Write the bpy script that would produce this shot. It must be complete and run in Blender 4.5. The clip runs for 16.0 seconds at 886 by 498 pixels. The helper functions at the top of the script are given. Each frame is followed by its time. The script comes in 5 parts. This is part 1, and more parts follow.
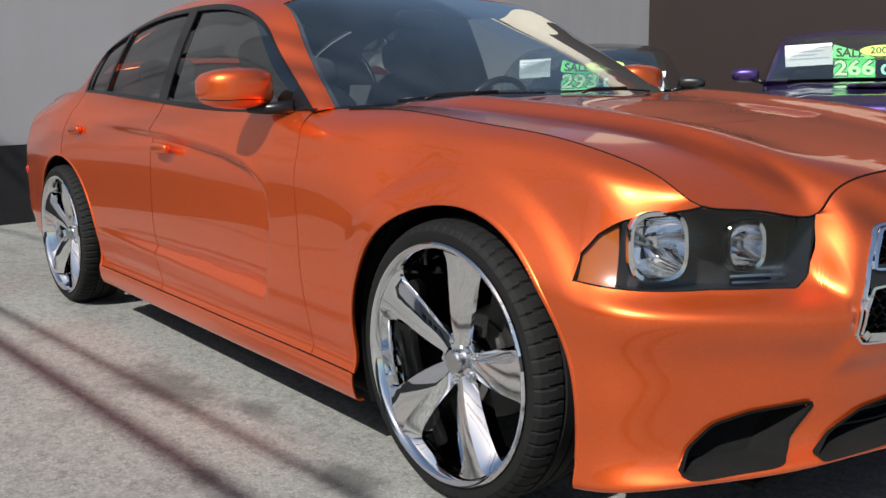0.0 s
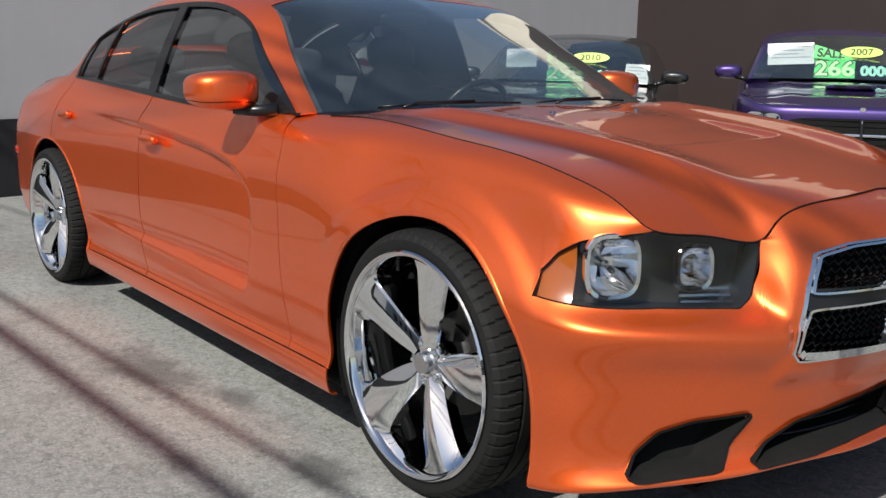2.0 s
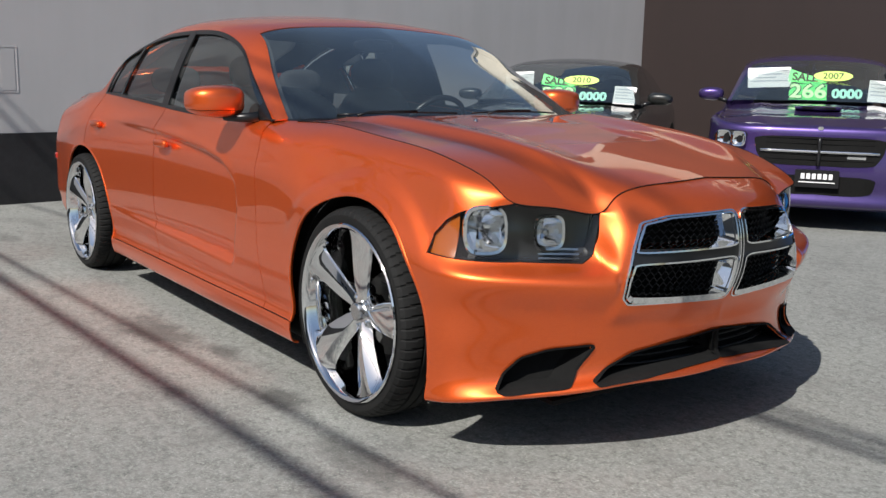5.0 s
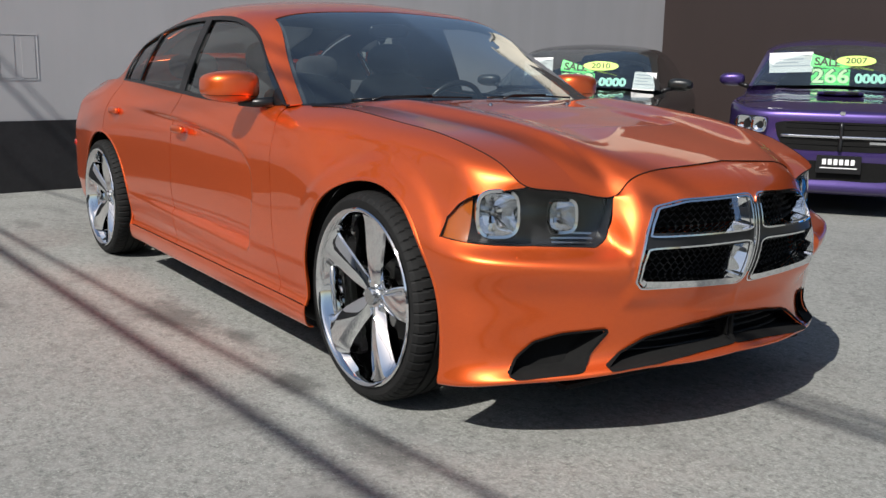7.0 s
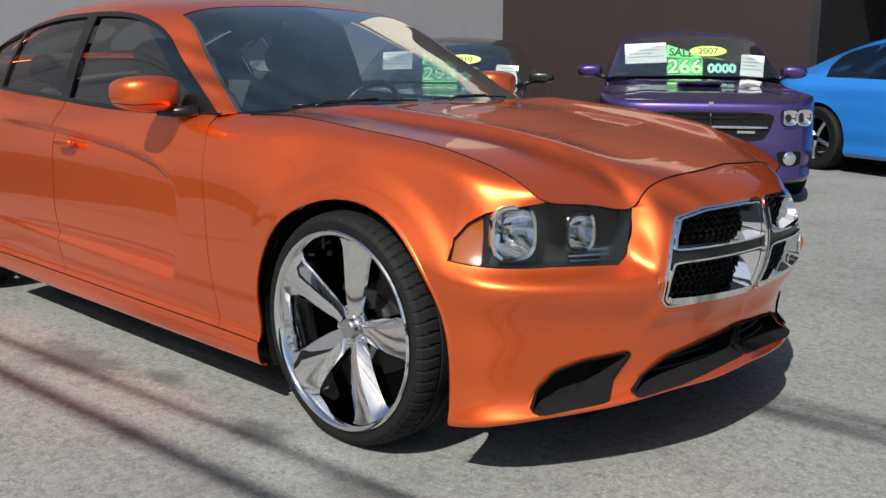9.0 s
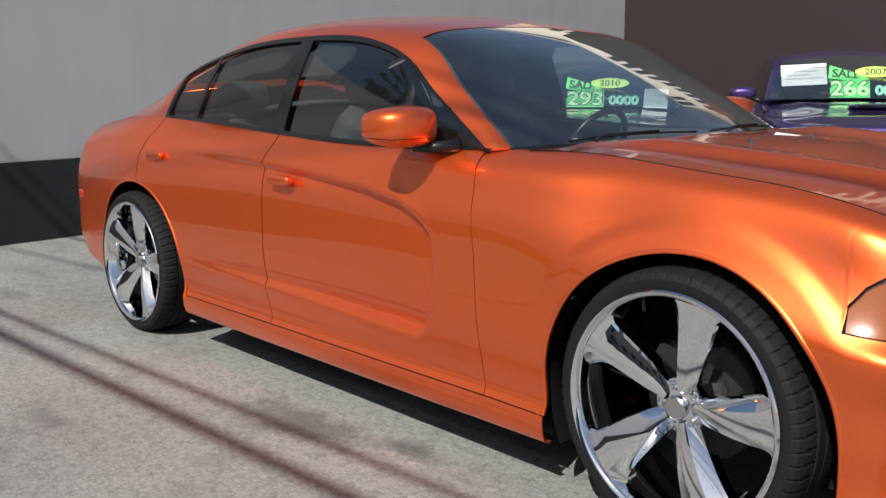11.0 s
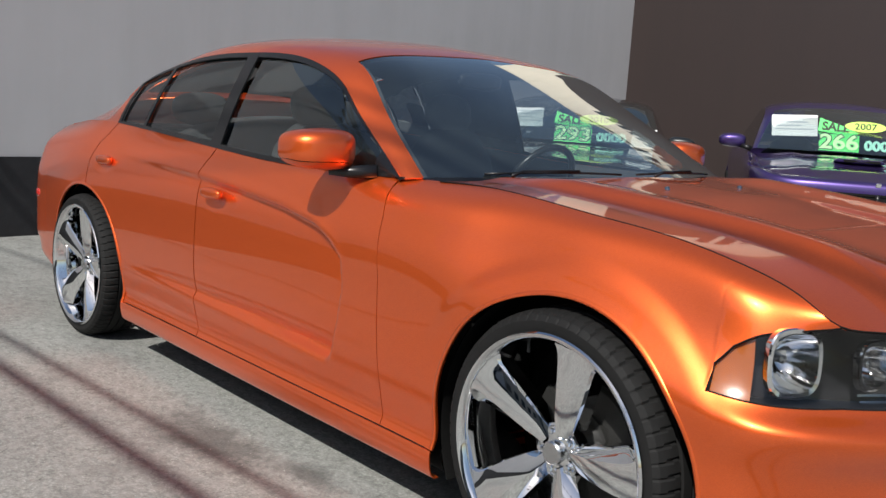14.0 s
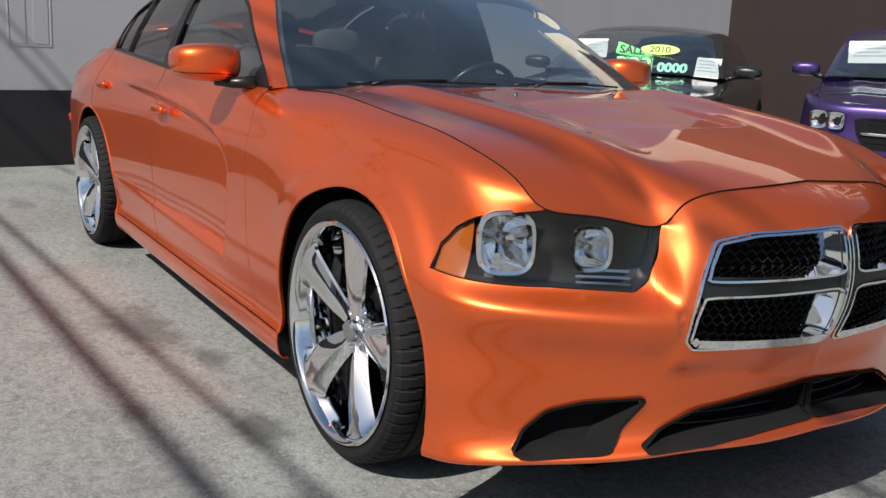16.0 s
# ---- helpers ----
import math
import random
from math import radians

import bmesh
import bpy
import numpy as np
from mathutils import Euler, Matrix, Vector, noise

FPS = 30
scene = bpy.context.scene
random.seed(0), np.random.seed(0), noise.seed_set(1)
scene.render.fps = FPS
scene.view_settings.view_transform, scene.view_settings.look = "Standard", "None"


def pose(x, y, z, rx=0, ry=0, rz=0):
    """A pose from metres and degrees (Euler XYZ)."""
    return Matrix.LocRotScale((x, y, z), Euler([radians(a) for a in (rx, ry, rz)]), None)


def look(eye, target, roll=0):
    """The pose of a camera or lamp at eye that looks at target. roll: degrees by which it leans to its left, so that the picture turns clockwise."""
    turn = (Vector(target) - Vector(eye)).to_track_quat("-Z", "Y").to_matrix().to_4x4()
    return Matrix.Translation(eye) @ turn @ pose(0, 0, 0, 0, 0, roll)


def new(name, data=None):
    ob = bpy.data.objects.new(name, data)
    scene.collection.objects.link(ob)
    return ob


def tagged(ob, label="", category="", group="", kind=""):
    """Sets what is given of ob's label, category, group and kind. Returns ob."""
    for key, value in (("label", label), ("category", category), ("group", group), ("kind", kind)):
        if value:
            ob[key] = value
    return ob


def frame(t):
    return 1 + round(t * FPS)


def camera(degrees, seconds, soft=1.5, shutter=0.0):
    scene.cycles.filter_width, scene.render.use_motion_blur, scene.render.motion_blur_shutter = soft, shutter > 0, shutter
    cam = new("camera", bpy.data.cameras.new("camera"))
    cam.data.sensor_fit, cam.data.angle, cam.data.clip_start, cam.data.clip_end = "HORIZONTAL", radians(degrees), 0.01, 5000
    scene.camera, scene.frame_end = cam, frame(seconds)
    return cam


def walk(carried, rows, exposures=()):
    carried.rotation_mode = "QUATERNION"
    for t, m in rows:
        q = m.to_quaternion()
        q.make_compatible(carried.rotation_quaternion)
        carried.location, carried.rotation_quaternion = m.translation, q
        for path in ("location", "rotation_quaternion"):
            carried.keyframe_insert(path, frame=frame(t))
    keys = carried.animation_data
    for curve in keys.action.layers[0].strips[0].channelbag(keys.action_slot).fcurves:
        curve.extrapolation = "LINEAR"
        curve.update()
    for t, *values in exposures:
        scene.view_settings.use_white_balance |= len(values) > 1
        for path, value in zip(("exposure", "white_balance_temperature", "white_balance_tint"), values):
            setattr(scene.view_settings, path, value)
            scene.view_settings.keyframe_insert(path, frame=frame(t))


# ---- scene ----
cam = camera(48.8, 16.0)
PATH = [
    (0, (3.444, -2.427, 1.116), (1.892, -1.215, 0.765), -0.8),
    (0.5, (3.446, -2.417, 1.116), (1.901, -1.199, 0.755), -0.9),
    (1, (3.463, -2.405, 1.116), (1.915, -1.201, 0.723), -0.6),
    (1.5, (3.479, -2.414, 1.179), (1.934, -1.208, 0.78), 0.2),
    (2, (3.568, -2.473, 1.231), (2.041, -1.245, 0.83), 1.1),
    (2.5, (3.801, -2.548, 1.221), (2.25, -1.349, 0.826), 0.9),
    (3, (3.985, -2.609, 1.233), (2.416, -1.428, 0.858), 0.0),
    (3.5, (4.142, -2.701, 1.223), (2.565, -1.508, 0.925), 1.2),
    (4, (4.286, -2.739, 1.22), (2.72, -1.547, 0.863), 0.6),
    (4.2, (4.337, -2.691, 1.222), (2.762, -1.511, 0.865), 1.3),
    (6.5, (4.449, -2.642, 1.214), (2.851, -1.495, 0.851), 0.9),
    (7, (4.432, -2.635, 1.208), (2.827, -1.502, 0.828), 1.1),
    (7.5, (4.303, -2.687, 1.211), (2.726, -1.512, 0.844), 0.9),
    (8, (4.145, -2.777, 1.223), (2.659, -1.489, 0.862), 0.9),
    (8.2, (4.083, -2.8, 1.224), (2.632, -1.473, 0.858), 0.8),
    (10.3, (3.202, -3.002, 1.242), (1.905, -1.535, 0.835), 0.1),
    (10.5, (3.115, -3.039, 1.227), (1.783, -1.602, 0.827), -1.2),
    (11, (2.918, -3.012, 1.237), (1.468, -1.678, 0.891), -0.2),
    (11.5, (2.784, -3.069, 1.234), (1.351, -1.716, 0.895), 1.3),
    (12, (2.666, -3.131, 1.238), (1.254, -1.756, 0.897), 0.7),
    (12.5, (2.616, -3.157, 1.235), (1.2, -1.784, 0.905), 1.8),
    (13, (2.69, -3.09, 1.253), (1.318, -1.668, 0.945), 2.8),
    (13.5, (2.946, -2.908, 1.255), (1.505, -1.551, 0.967), 4.0),
    (14, (3.119, -2.748, 1.259), (1.644, -1.431, 0.96), 3.8),
    (14.5, (3.249, -2.472, 1.263), (1.716, -1.243, 0.891), 4.6),
    (15, (3.436, -2.232, 1.258), (1.877, -1.042, 0.862), 3.6),
    (15.5, (3.677, -2.086, 1.243), (2.014, -1.045, 0.854), 2.1),
    (16, (3.913, -2.097, 1.213), (2.259, -1.057, 0.786), 2.8),
]
walk(cam, [(t, look(eye, target, roll)) for t, eye, target, roll in PATH])

# ---------------------------------------------------------------- light
SUN_TO = Vector((0.37, -0.87, 1.0)).normalized()
world = bpy.data.worlds.new("sky")
scene.world = world
world.use_nodes = True
wn = world.node_tree.nodes
sky = wn.new("ShaderNodeTexSky")
sky.sky_type = "NISHITA"
sky.sun_disc = False
sky.sun_elevation = math.asin(SUN_TO.z)
sky.sun_rotation = math.atan2(SUN_TO.x, SUN_TO.y)
sky.air_density, sky.dust_density, sky.ozone_density = 1.1, 1.3, 1.6
world.node_tree.links.new(sky.outputs[0], wn["Background"].inputs[0])
wn["Background"].inputs[1].default_value = 0.078
sun = new("sun", bpy.data.lights.new("sun", "SUN"))
sun.data.energy, sun.data.angle, sun.data.color = 5.0, radians(0.53), (1.0, 0.965, 0.91)
sun.matrix_world = look(SUN_TO * 30, (0, 0, 0))
scene.view_settings.exposure = 0.16


# ---------------------------------------------------------------- materials
def material(name):
    m = bpy.data.materials.new(name)
    m.use_nodes = True
    nt = m.node_tree
    return m, nt, nt.nodes["Principled BSDF"]


def node(nt, kind, **values):
    n = nt.nodes.new(kind)
    for key, value in values.items():
        n.inputs[key].default_value = value
    return n


def link(nt, a, b):
    nt.links.new(a, b)


def noise_tex(nt, scale, detail=4.0, rough=0.55, vector=None):
    n = node(nt, "ShaderNodeTexNoise", Scale=scale, Detail=detail, Roughness=rough)
    link(nt, vector if vector else node(nt, "ShaderNodeTexCoord").outputs["Object"], n.inputs["Vector"])
    return n


def ramp(nt, fac, stops):
    r = nt.nodes.new("ShaderNodeValToRGB")
    e = r.color_ramp.elements
    while len(e) < len(stops):
        e.new(0.5)
    for k, (p, c) in enumerate(stops):
        e[k].position = p
        e[k].color = (*c, 1) if len(c) == 3 else c
    link(nt, fac, r.inputs[0])
    return r


def mix(nt, fac, a, b):
    n = nt.nodes.new("ShaderNodeMix")
    n.data_type = "RGBA"
    for sock, v in ((n.inputs[0], fac), (n.inputs[6], a), (n.inputs[7], b)):
        if hasattr(v, "is_output"):
            link(nt, v, sock)
        elif isinstance(v, (int, float)):
            sock.default_value = v
        else:
            sock.default_value = (*v, 1)
    return n.outputs[2]


def bump(nt, bsdf, height, strength, distance):
    b = node(nt, "ShaderNodeBump", Strength=strength, Distance=distance)
    link(nt, height, b.inputs["Height"])
    link(nt, b.outputs[0], bsdf.inputs["Normal"])
    return b


def plain(name, colour, rough=0.5, metal=0.0, vary=0.12, scale=40.0, coat=0.0, relief=0.0, ior=1.45):
    """A surface of one colour with fine and coarse unevenness in tone and gloss."""
    m, nt, b = material(name)
    fine, coarse = noise_tex(nt, scale), noise_tex(nt, scale * 0.07, 3)
    both = node(nt, "ShaderNodeMath")
    both.operation = "ADD"
    link(nt, fine.outputs[0], both.inputs[0])
    link(nt, coarse.outputs[0], both.inputs[1])
    lo, hi = [c * (1 - vary) for c in colour], [min(1, c * (1 + vary)) for c in colour]
    r = ramp(nt, both.outputs[0], [(0.7, lo), (1.3, hi)])
    r.inputs[0].links[0].from_node.use_clamp = False
    half = node(nt, "ShaderNodeMath")
    half.operation = "MULTIPLY"
    link(nt, both.outputs[0], half.inputs[0])
    half.inputs[1].default_value = 0.5
    link(nt, half.outputs[0], r.inputs[0])
    r.color_ramp.elements[0].position, r.color_ramp.elements[1].position = 0.35, 0.65
    link(nt, r.outputs[0], b.inputs["Base Color"])
    b.inputs["Roughness"].default_value, b.inputs["Metallic"].default_value = rough, metal
    b.inputs["Coat Weight"].default_value, b.inputs["Coat Roughness"].default_value = coat, 0.03
    b.inputs["IOR"].default_value = ior
    if relief:
        bump(nt, b, fine.outputs[0], relief, 0.002)
    return m


def car_paint(name, colour, deep, metal=0.65, rough=0.36, pearl=0.0):
    """Metallic flake under a clear coat; pearl is the share of pale mica in it."""
    m, nt, b = material(name)
    flake = node(nt, "ShaderNodeTexVoronoi", Scale=900.0)
    link(nt, node(nt, "ShaderNodeTexCoord").outputs["Object"], flake.inputs["Vector"])
    dust = noise_tex(nt, 2.2, 5)
    base = mix(nt, flake.outputs["Color"], deep, colour)
    link(nt, base, b.inputs["Base Color"])
    b.inputs["Metallic"].default_value, b.inputs["Roughness"].default_value = metal, rough
    b.inputs["Coat Weight"].default_value, b.inputs["Coat IOR"].default_value = 1.0, 1.5
    r = ramp(nt, dust.outputs[0], [(0.35, (0.004,) * 3), (0.75, (0.028,) * 3)])
    link(nt, r.outputs[0], b.inputs["Coat Roughness"])
    if pearl:
        mica = node(nt, "ShaderNodeBsdfGlossy", Roughness=0.33, Color=(1.0, 0.78, 0.52, 1))
        mx = node(nt, "ShaderNodeMixShader", Fac=pearl)
        link(nt, b.outputs[0], mx.inputs[1])
        link(nt, mica.outputs[0], mx.inputs[2])
        link(nt, mx.outputs[0], nt.nodes["Material Output"].inputs[0])
    return m


def glass(name, tint, gloss=1.0, ior=1.5, haze_share=1.0, haze_tint=(0.55, 0.55, 0.54)):
    """A tinted pane: see-through, with the mirror image that its angle gives, and a diffuse haze painted over it."""
    m, nt, b = material(name)
    nt.nodes.remove(b)
    one = node(nt, "ShaderNodeFresnel", IOR=ior)
    fres = nt.nodes.new("ShaderNodeMath")
    fres.operation, fres.use_clamp = "MULTIPLY", True
    link(nt, one.outputs[0], fres.inputs[0])
    fres.inputs[1].default_value = 1.75 * gloss
    gl = node(nt, "ShaderNodeBsdfGlossy", Roughness=0.0)
    tr = node(nt, "ShaderNodeBsdfTransparent", Color=(*tint, 1))
    mx = nt.nodes.new("ShaderNodeMixShader")
    link(nt, fres.outputs[0], mx.inputs[0])
    link(nt, tr.outputs[0], mx.inputs[1])
    link(nt, gl.outputs[0], mx.inputs[2])
    # diffuse layer: thin dust, plus sky reflection painted in through its tint
    haze = node(nt, "ShaderNodeBsdfDiffuse", Color=(*haze_tint, 1))
    dust = ramp(nt, noise_tex(nt, 3.0, 6, 0.65).outputs[0], [(0.3, (0.015 * haze_share,) * 3), (0.75, (0.05 * haze_share,) * 3)])
    mx2 = nt.nodes.new("ShaderNodeMixShader")
    link(nt, dust.outputs[0], mx2.inputs[0])
    link(nt, mx.outputs[0], mx2.inputs[1])
    link(nt, haze.outputs[0], mx2.inputs[2])
    link(nt, mx2.outputs[0], nt.nodes["Material Output"].inputs[0])
    return m


ORANGE = car_paint("orange_paint", (0.96, 0.160, 0.026), (0.80, 0.100, 0.012), 0.83, 0.40, 0.02)
PURPLE = car_paint("purple_paint", (0.085, 0.052, 0.21), (0.05, 0.03, 0.13), 0.7)
BLACKP = car_paint("black_paint", (0.02, 0.022, 0.02), (0.012, 0.013, 0.012), 0.3)
BLUEP = car_paint("blue_paint", (0.03, 0.25, 0.72), (0.02, 0.18, 0.6), 0.2)
CHROME = plain("chrome", (0.86, 0.87, 0.88), 0.035, 1.0, 0.02, 8)
REFLECTOR = plain("lamp_silver", (0.93, 0.93, 0.94), 0.07, 1.0, 0.03, 12)
SATIN = plain("satin_metal", (0.55, 0.56, 0.57), 0.25, 1.0, 0.05, 30)
IRON = plain("cast_iron", (0.020, 0.020, 0.019), 0.7, 0.2, 0.2, 60)
RUBBER = plain("rubber", (0.008, 0.008, 0.008), 0.75, 0.0, 0.25, 50, relief=0.15, ior=1.35)
BLACK = plain("black_trim", (0.011, 0.011, 0.012), 0.32, 0.0, 0.15, 80)
MATT = plain("matt_black", (0.010, 0.010, 0.010), 0.9, 0.0, 0.2, 60, ior=1.2)
CLOTH = plain("dark_cloth", (0.045, 0.045, 0.048), 0.8, 0.0, 0.2, 120, relief=0.3)
DASH = plain("dash_plastic", (0.05, 0.05, 0.053), 0.6, 0.0, 0.15, 150, relief=0.2)
# the blue-grey tint on the car panes stands for mirrored sky
WINDSCREEN = glass("windscreen_glass", (0.72, 0.83, 0.84), 1.4, 1.7, 0.9, (0.42, 0.54, 0.58))
SIDEGLASS = glass("side_glass", (0.64, 0.72, 0.71), 1.05, 1.6, 0.45, (0.42, 0.54, 0.58))
DARKGLASS = glass("tinted_glass", (0.46, 0.53, 0.53), 0.95, 1.5, 0.2, (0.42, 0.54, 0.58))
LAMPGREY = plain("lamp_housing_plastic", (0.022, 0.022, 0.024), 0.3, 0.0, 0.2, 30)
RECESS = plain("recess_plastic", (0.013, 0.013, 0.014), 0.62, 0.0, 0.2, 60, ior=1.3)
LENS = glass("lens_glass", (0.90, 0.91, 0.91), 0.8, 1.5, 0.05)
AMBER = plain("amber_plastic", (0.34, 0.085, 0.006), 0.25, 0.0, 0.1, 60, coat=1.0)
RED = plain("red_plastic", (0.42, 0.02, 0.012), 0.25, 0.0, 0.1, 60, coat=1.0)
PAPER = plain("white_paper", (0.80, 0.80, 0.79), 0.6, 0.0, 0.03, 10)
GREEN = plain("green_film", (0.10, 0.80, 0.16), 0.5, 0.0, 0.05, 10)
LIME = plain("lime_film", (0.55, 0.86, 0.12), 0.5, 0.0, 0.05, 10)
INK = plain("ink", (0.02, 0.03, 0.02), 0.6, 0.0, 0.1, 20)


def asphalt():
    m, nt, b = material("worn_asphalt")
    co = node(nt, "ShaderNodeTexCoord").outputs["Object"]
    big, mid, grain = noise_tex(nt, 0.55, 5, 0.6, co), noise_tex(nt, 2.6, 6, 0.65, co), noise_tex(nt, 95, 5, 0.75, co)
    stone = node(nt, "ShaderNodeTexVoronoi", Scale=75.0)
    link(nt, co, stone.inputs["Vector"])
    base = ramp(nt, grain.outputs[0], [(0.28, (0.095, 0.098, 0.093)), (0.5, (0.198, 0.204, 0.193)), (0.72, (0.36, 0.366, 0.345))])
    coarse = noise_tex(nt, 34, 6, 0.7, co)
    tone = ramp(nt, big.outputs[0], [(0.32, (0.74, 0.74, 0.74)), (0.5, (0.98, 0.98, 0.97)), (0.7, (1.14, 1.14, 1.11))])
    c = nt.nodes.new("ShaderNodeMix")
    c.data_type, c.blend_type = "RGBA", "MULTIPLY"
    c.inputs[0].default_value = 1.0
    link(nt, base.outputs[0], c.inputs[6])
    link(nt, tone.outputs[0], c.inputs[7])
    grit = ramp(nt, coarse.outputs[0], [(0.30, (0.50,) * 3), (0.5, (1.0,) * 3), (0.70, (1.42,) * 3)])
    g = nt.nodes.new("ShaderNodeMix")
    g.data_type, g.blend_type = "RGBA", "MULTIPLY"
    g.inputs[0].default_value = 1.0
    link(nt, c.outputs[2], g.inputs[6])
    link(nt, grit.outputs[0], g.inputs[7])
    c = g
    stain = ramp(nt, mid.outputs[0], [(0.53, (0, 0, 0)), (0.68, (0.55,) * 3)])
    c2 = mix(nt, stain.outputs[0], c.outputs[2], (0.11, 0.107, 0.102))
    blotch = noise_tex(nt, 14, 5, 0.65, co)
    wob = noise_tex(nt, 6.0, 10, 0.70, co)
    c2 = mix(nt, ramp(nt, blotch.outputs[0], [(0.40, (0.0,) * 3), (0.62, (0.45,) * 3)]).outputs[0], c2, (0.27, 0.268, 0.255))
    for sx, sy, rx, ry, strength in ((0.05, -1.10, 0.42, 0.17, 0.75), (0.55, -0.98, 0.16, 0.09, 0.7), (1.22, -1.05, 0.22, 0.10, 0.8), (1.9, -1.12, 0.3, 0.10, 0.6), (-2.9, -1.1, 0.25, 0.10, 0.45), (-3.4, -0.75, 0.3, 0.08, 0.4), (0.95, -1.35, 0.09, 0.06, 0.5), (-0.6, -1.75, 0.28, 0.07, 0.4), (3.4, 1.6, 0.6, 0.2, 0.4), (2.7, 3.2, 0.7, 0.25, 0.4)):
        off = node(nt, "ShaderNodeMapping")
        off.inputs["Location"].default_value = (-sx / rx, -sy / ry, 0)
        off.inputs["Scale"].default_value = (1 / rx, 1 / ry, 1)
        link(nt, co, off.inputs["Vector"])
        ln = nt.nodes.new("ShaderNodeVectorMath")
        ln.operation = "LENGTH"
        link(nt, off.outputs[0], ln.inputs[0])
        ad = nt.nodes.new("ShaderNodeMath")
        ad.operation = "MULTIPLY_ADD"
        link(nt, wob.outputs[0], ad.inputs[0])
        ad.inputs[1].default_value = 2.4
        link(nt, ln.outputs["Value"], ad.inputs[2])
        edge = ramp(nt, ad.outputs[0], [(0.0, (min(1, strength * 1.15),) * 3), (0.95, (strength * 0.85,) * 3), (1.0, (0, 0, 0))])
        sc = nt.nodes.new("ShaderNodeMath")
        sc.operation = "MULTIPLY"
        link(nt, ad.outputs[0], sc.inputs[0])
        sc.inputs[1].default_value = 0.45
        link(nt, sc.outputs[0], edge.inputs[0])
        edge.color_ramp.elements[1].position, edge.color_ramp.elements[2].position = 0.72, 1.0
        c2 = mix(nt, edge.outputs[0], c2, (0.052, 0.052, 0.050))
    chip = ramp(nt, stone.outputs["Distance"], [(0.10, (1, 1, 1)), (0.16, (0, 0, 0))])
    rare = ramp(nt, noise_tex(nt, 31, 2, 0.5, co).outputs[0], [(0.56, (0, 0, 0)), (0.62, (0.9,) * 3)])
    chips = nt.nodes.new("ShaderNodeMath")
    chips.operation = "MULTIPLY"
    link(nt, chip.outputs[0], chips.inputs[0])
    link(nt, rare.outputs[0], chips.inputs[1])
    c3 = mix(nt, chips.outputs[0], c2, (0.52, 0.52, 0.50))
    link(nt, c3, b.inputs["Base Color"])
    b.inputs["Roughness"].default_value = 0.88
    bump(nt, b, grain.outputs[0], 0.5, 0.004)
    return m


def painted_wall(name, colour, dirt, seam):
    """Painted plaster with vertical panel joints and faint runs of dirt."""
    m, nt, b = material(name)
    tc = node(nt, "ShaderNodeTexCoord").outputs["Object"]
    mp = node(nt, "ShaderNodeMapping")
    mp.inputs["Scale"].default_value = (1, 1, 0.12)
    link(nt, tc, mp.inputs["Vector"])
    runs, blot, grain = noise_tex(nt, 3.5, 6, 0.6, mp.outputs[0]), noise_tex(nt, 0.8, 4, 0.6, tc), noise_tex(nt, 140, 3, 0.6, tc)
    r = ramp(nt, runs.outputs[0], [(0.38, (0, 0, 0)), (0.75, (0.5,) * 3)])
    c = mix(nt, r.outputs[0], colour, dirt)
    r2 = ramp(nt, blot.outputs[0], [(0.35, (0, 0, 0)), (0.7, (0.35,) * 3)])
    c = mix(nt, r2.outputs[0], c, [v * 1.15 for v in colour])
    link(nt, c, b.inputs["Base Color"])
    b.inputs["Roughness"].default_value = seam
    bump(nt, b, grain.outputs[0], 0.2, 0.003)
    return m


ASPHALT = asphalt()
GREYWALL = painted_wall("grey_wall_paint", (0.43, 0.425, 0.435), (0.36, 0.355, 0.36), 0.7)
BROWNWALL = painted_wall("brown_wall_paint", (0.0225, 0.0134, 0.0120), (0.0155, 0.0098, 0.0089), 0.6)
BLACKWALL = plain("black_base_paint", (0.016, 0.016, 0.018), 0.55, 0, 0.3, 20, relief=0.2)
BEIGE = painted_wall("beige_facade", (0.62, 0.57, 0.47), (0.5, 0.46, 0.38), 0.8)
DULL = painted_wall("dull_facade", (0.30, 0.27, 0.24), (0.2, 0.18, 0.16), 0.8)
CONCRETE = plain("concrete", (0.35, 0.34, 0.32), 0.85, 0, 0.2, 30, relief=0.3)
WIRE = plain("cable_sheath", (0.02, 0.02, 0.02), 0.6, 0, 0.1, 20)


# ---------------------------------------------------------------- mesh helpers
def mesh(name, verts, faces, mat, smooth=True):
    me = bpy.data.meshes.new(name)
    me.from_pydata([tuple(map(float, v)) for v in verts], [], [tuple(map(int, f)) for f in faces])
    me.materials.append(mat)
    if smooth:
        me.polygons.foreach_set("use_smooth", [True] * len(me.polygons))
    me.validate()
    me.update()
    return me


def put(name, me, parent=None, label="", at=None):
    ob = new(name, me)
    if parent:
        ob.parent = parent
    if at is not None:
        ob.matrix_basis = at
    if label:
        tagged(ob, label)
    return ob


def part(name, bm, mat, parent=None, label="", smooth=False, bevel=0.0, at=None):
    """Links a bmesh as one mesh object under a thing or a part."""
    if bevel:
        bmesh.ops.bevel(bm, geom=list(bm.edges), offset=bevel, segments=2, affect="EDGES", clamp_overlap=True)
    me = bpy.data.meshes.new(name)
    bm.to_mesh(me)
    bm.free()
    me.materials.append(mat)
    if smooth:
        me.polygons.foreach_set("use_smooth", [True] * len(me.polygons))
    return put(name, me, parent, label, at)


def thing(name, label, category, at=None, group="", kind=""):
    ob = new(name)
    if at is not None:
        ob.matrix_basis = at
    return tagged(ob, label, category, group, kind)


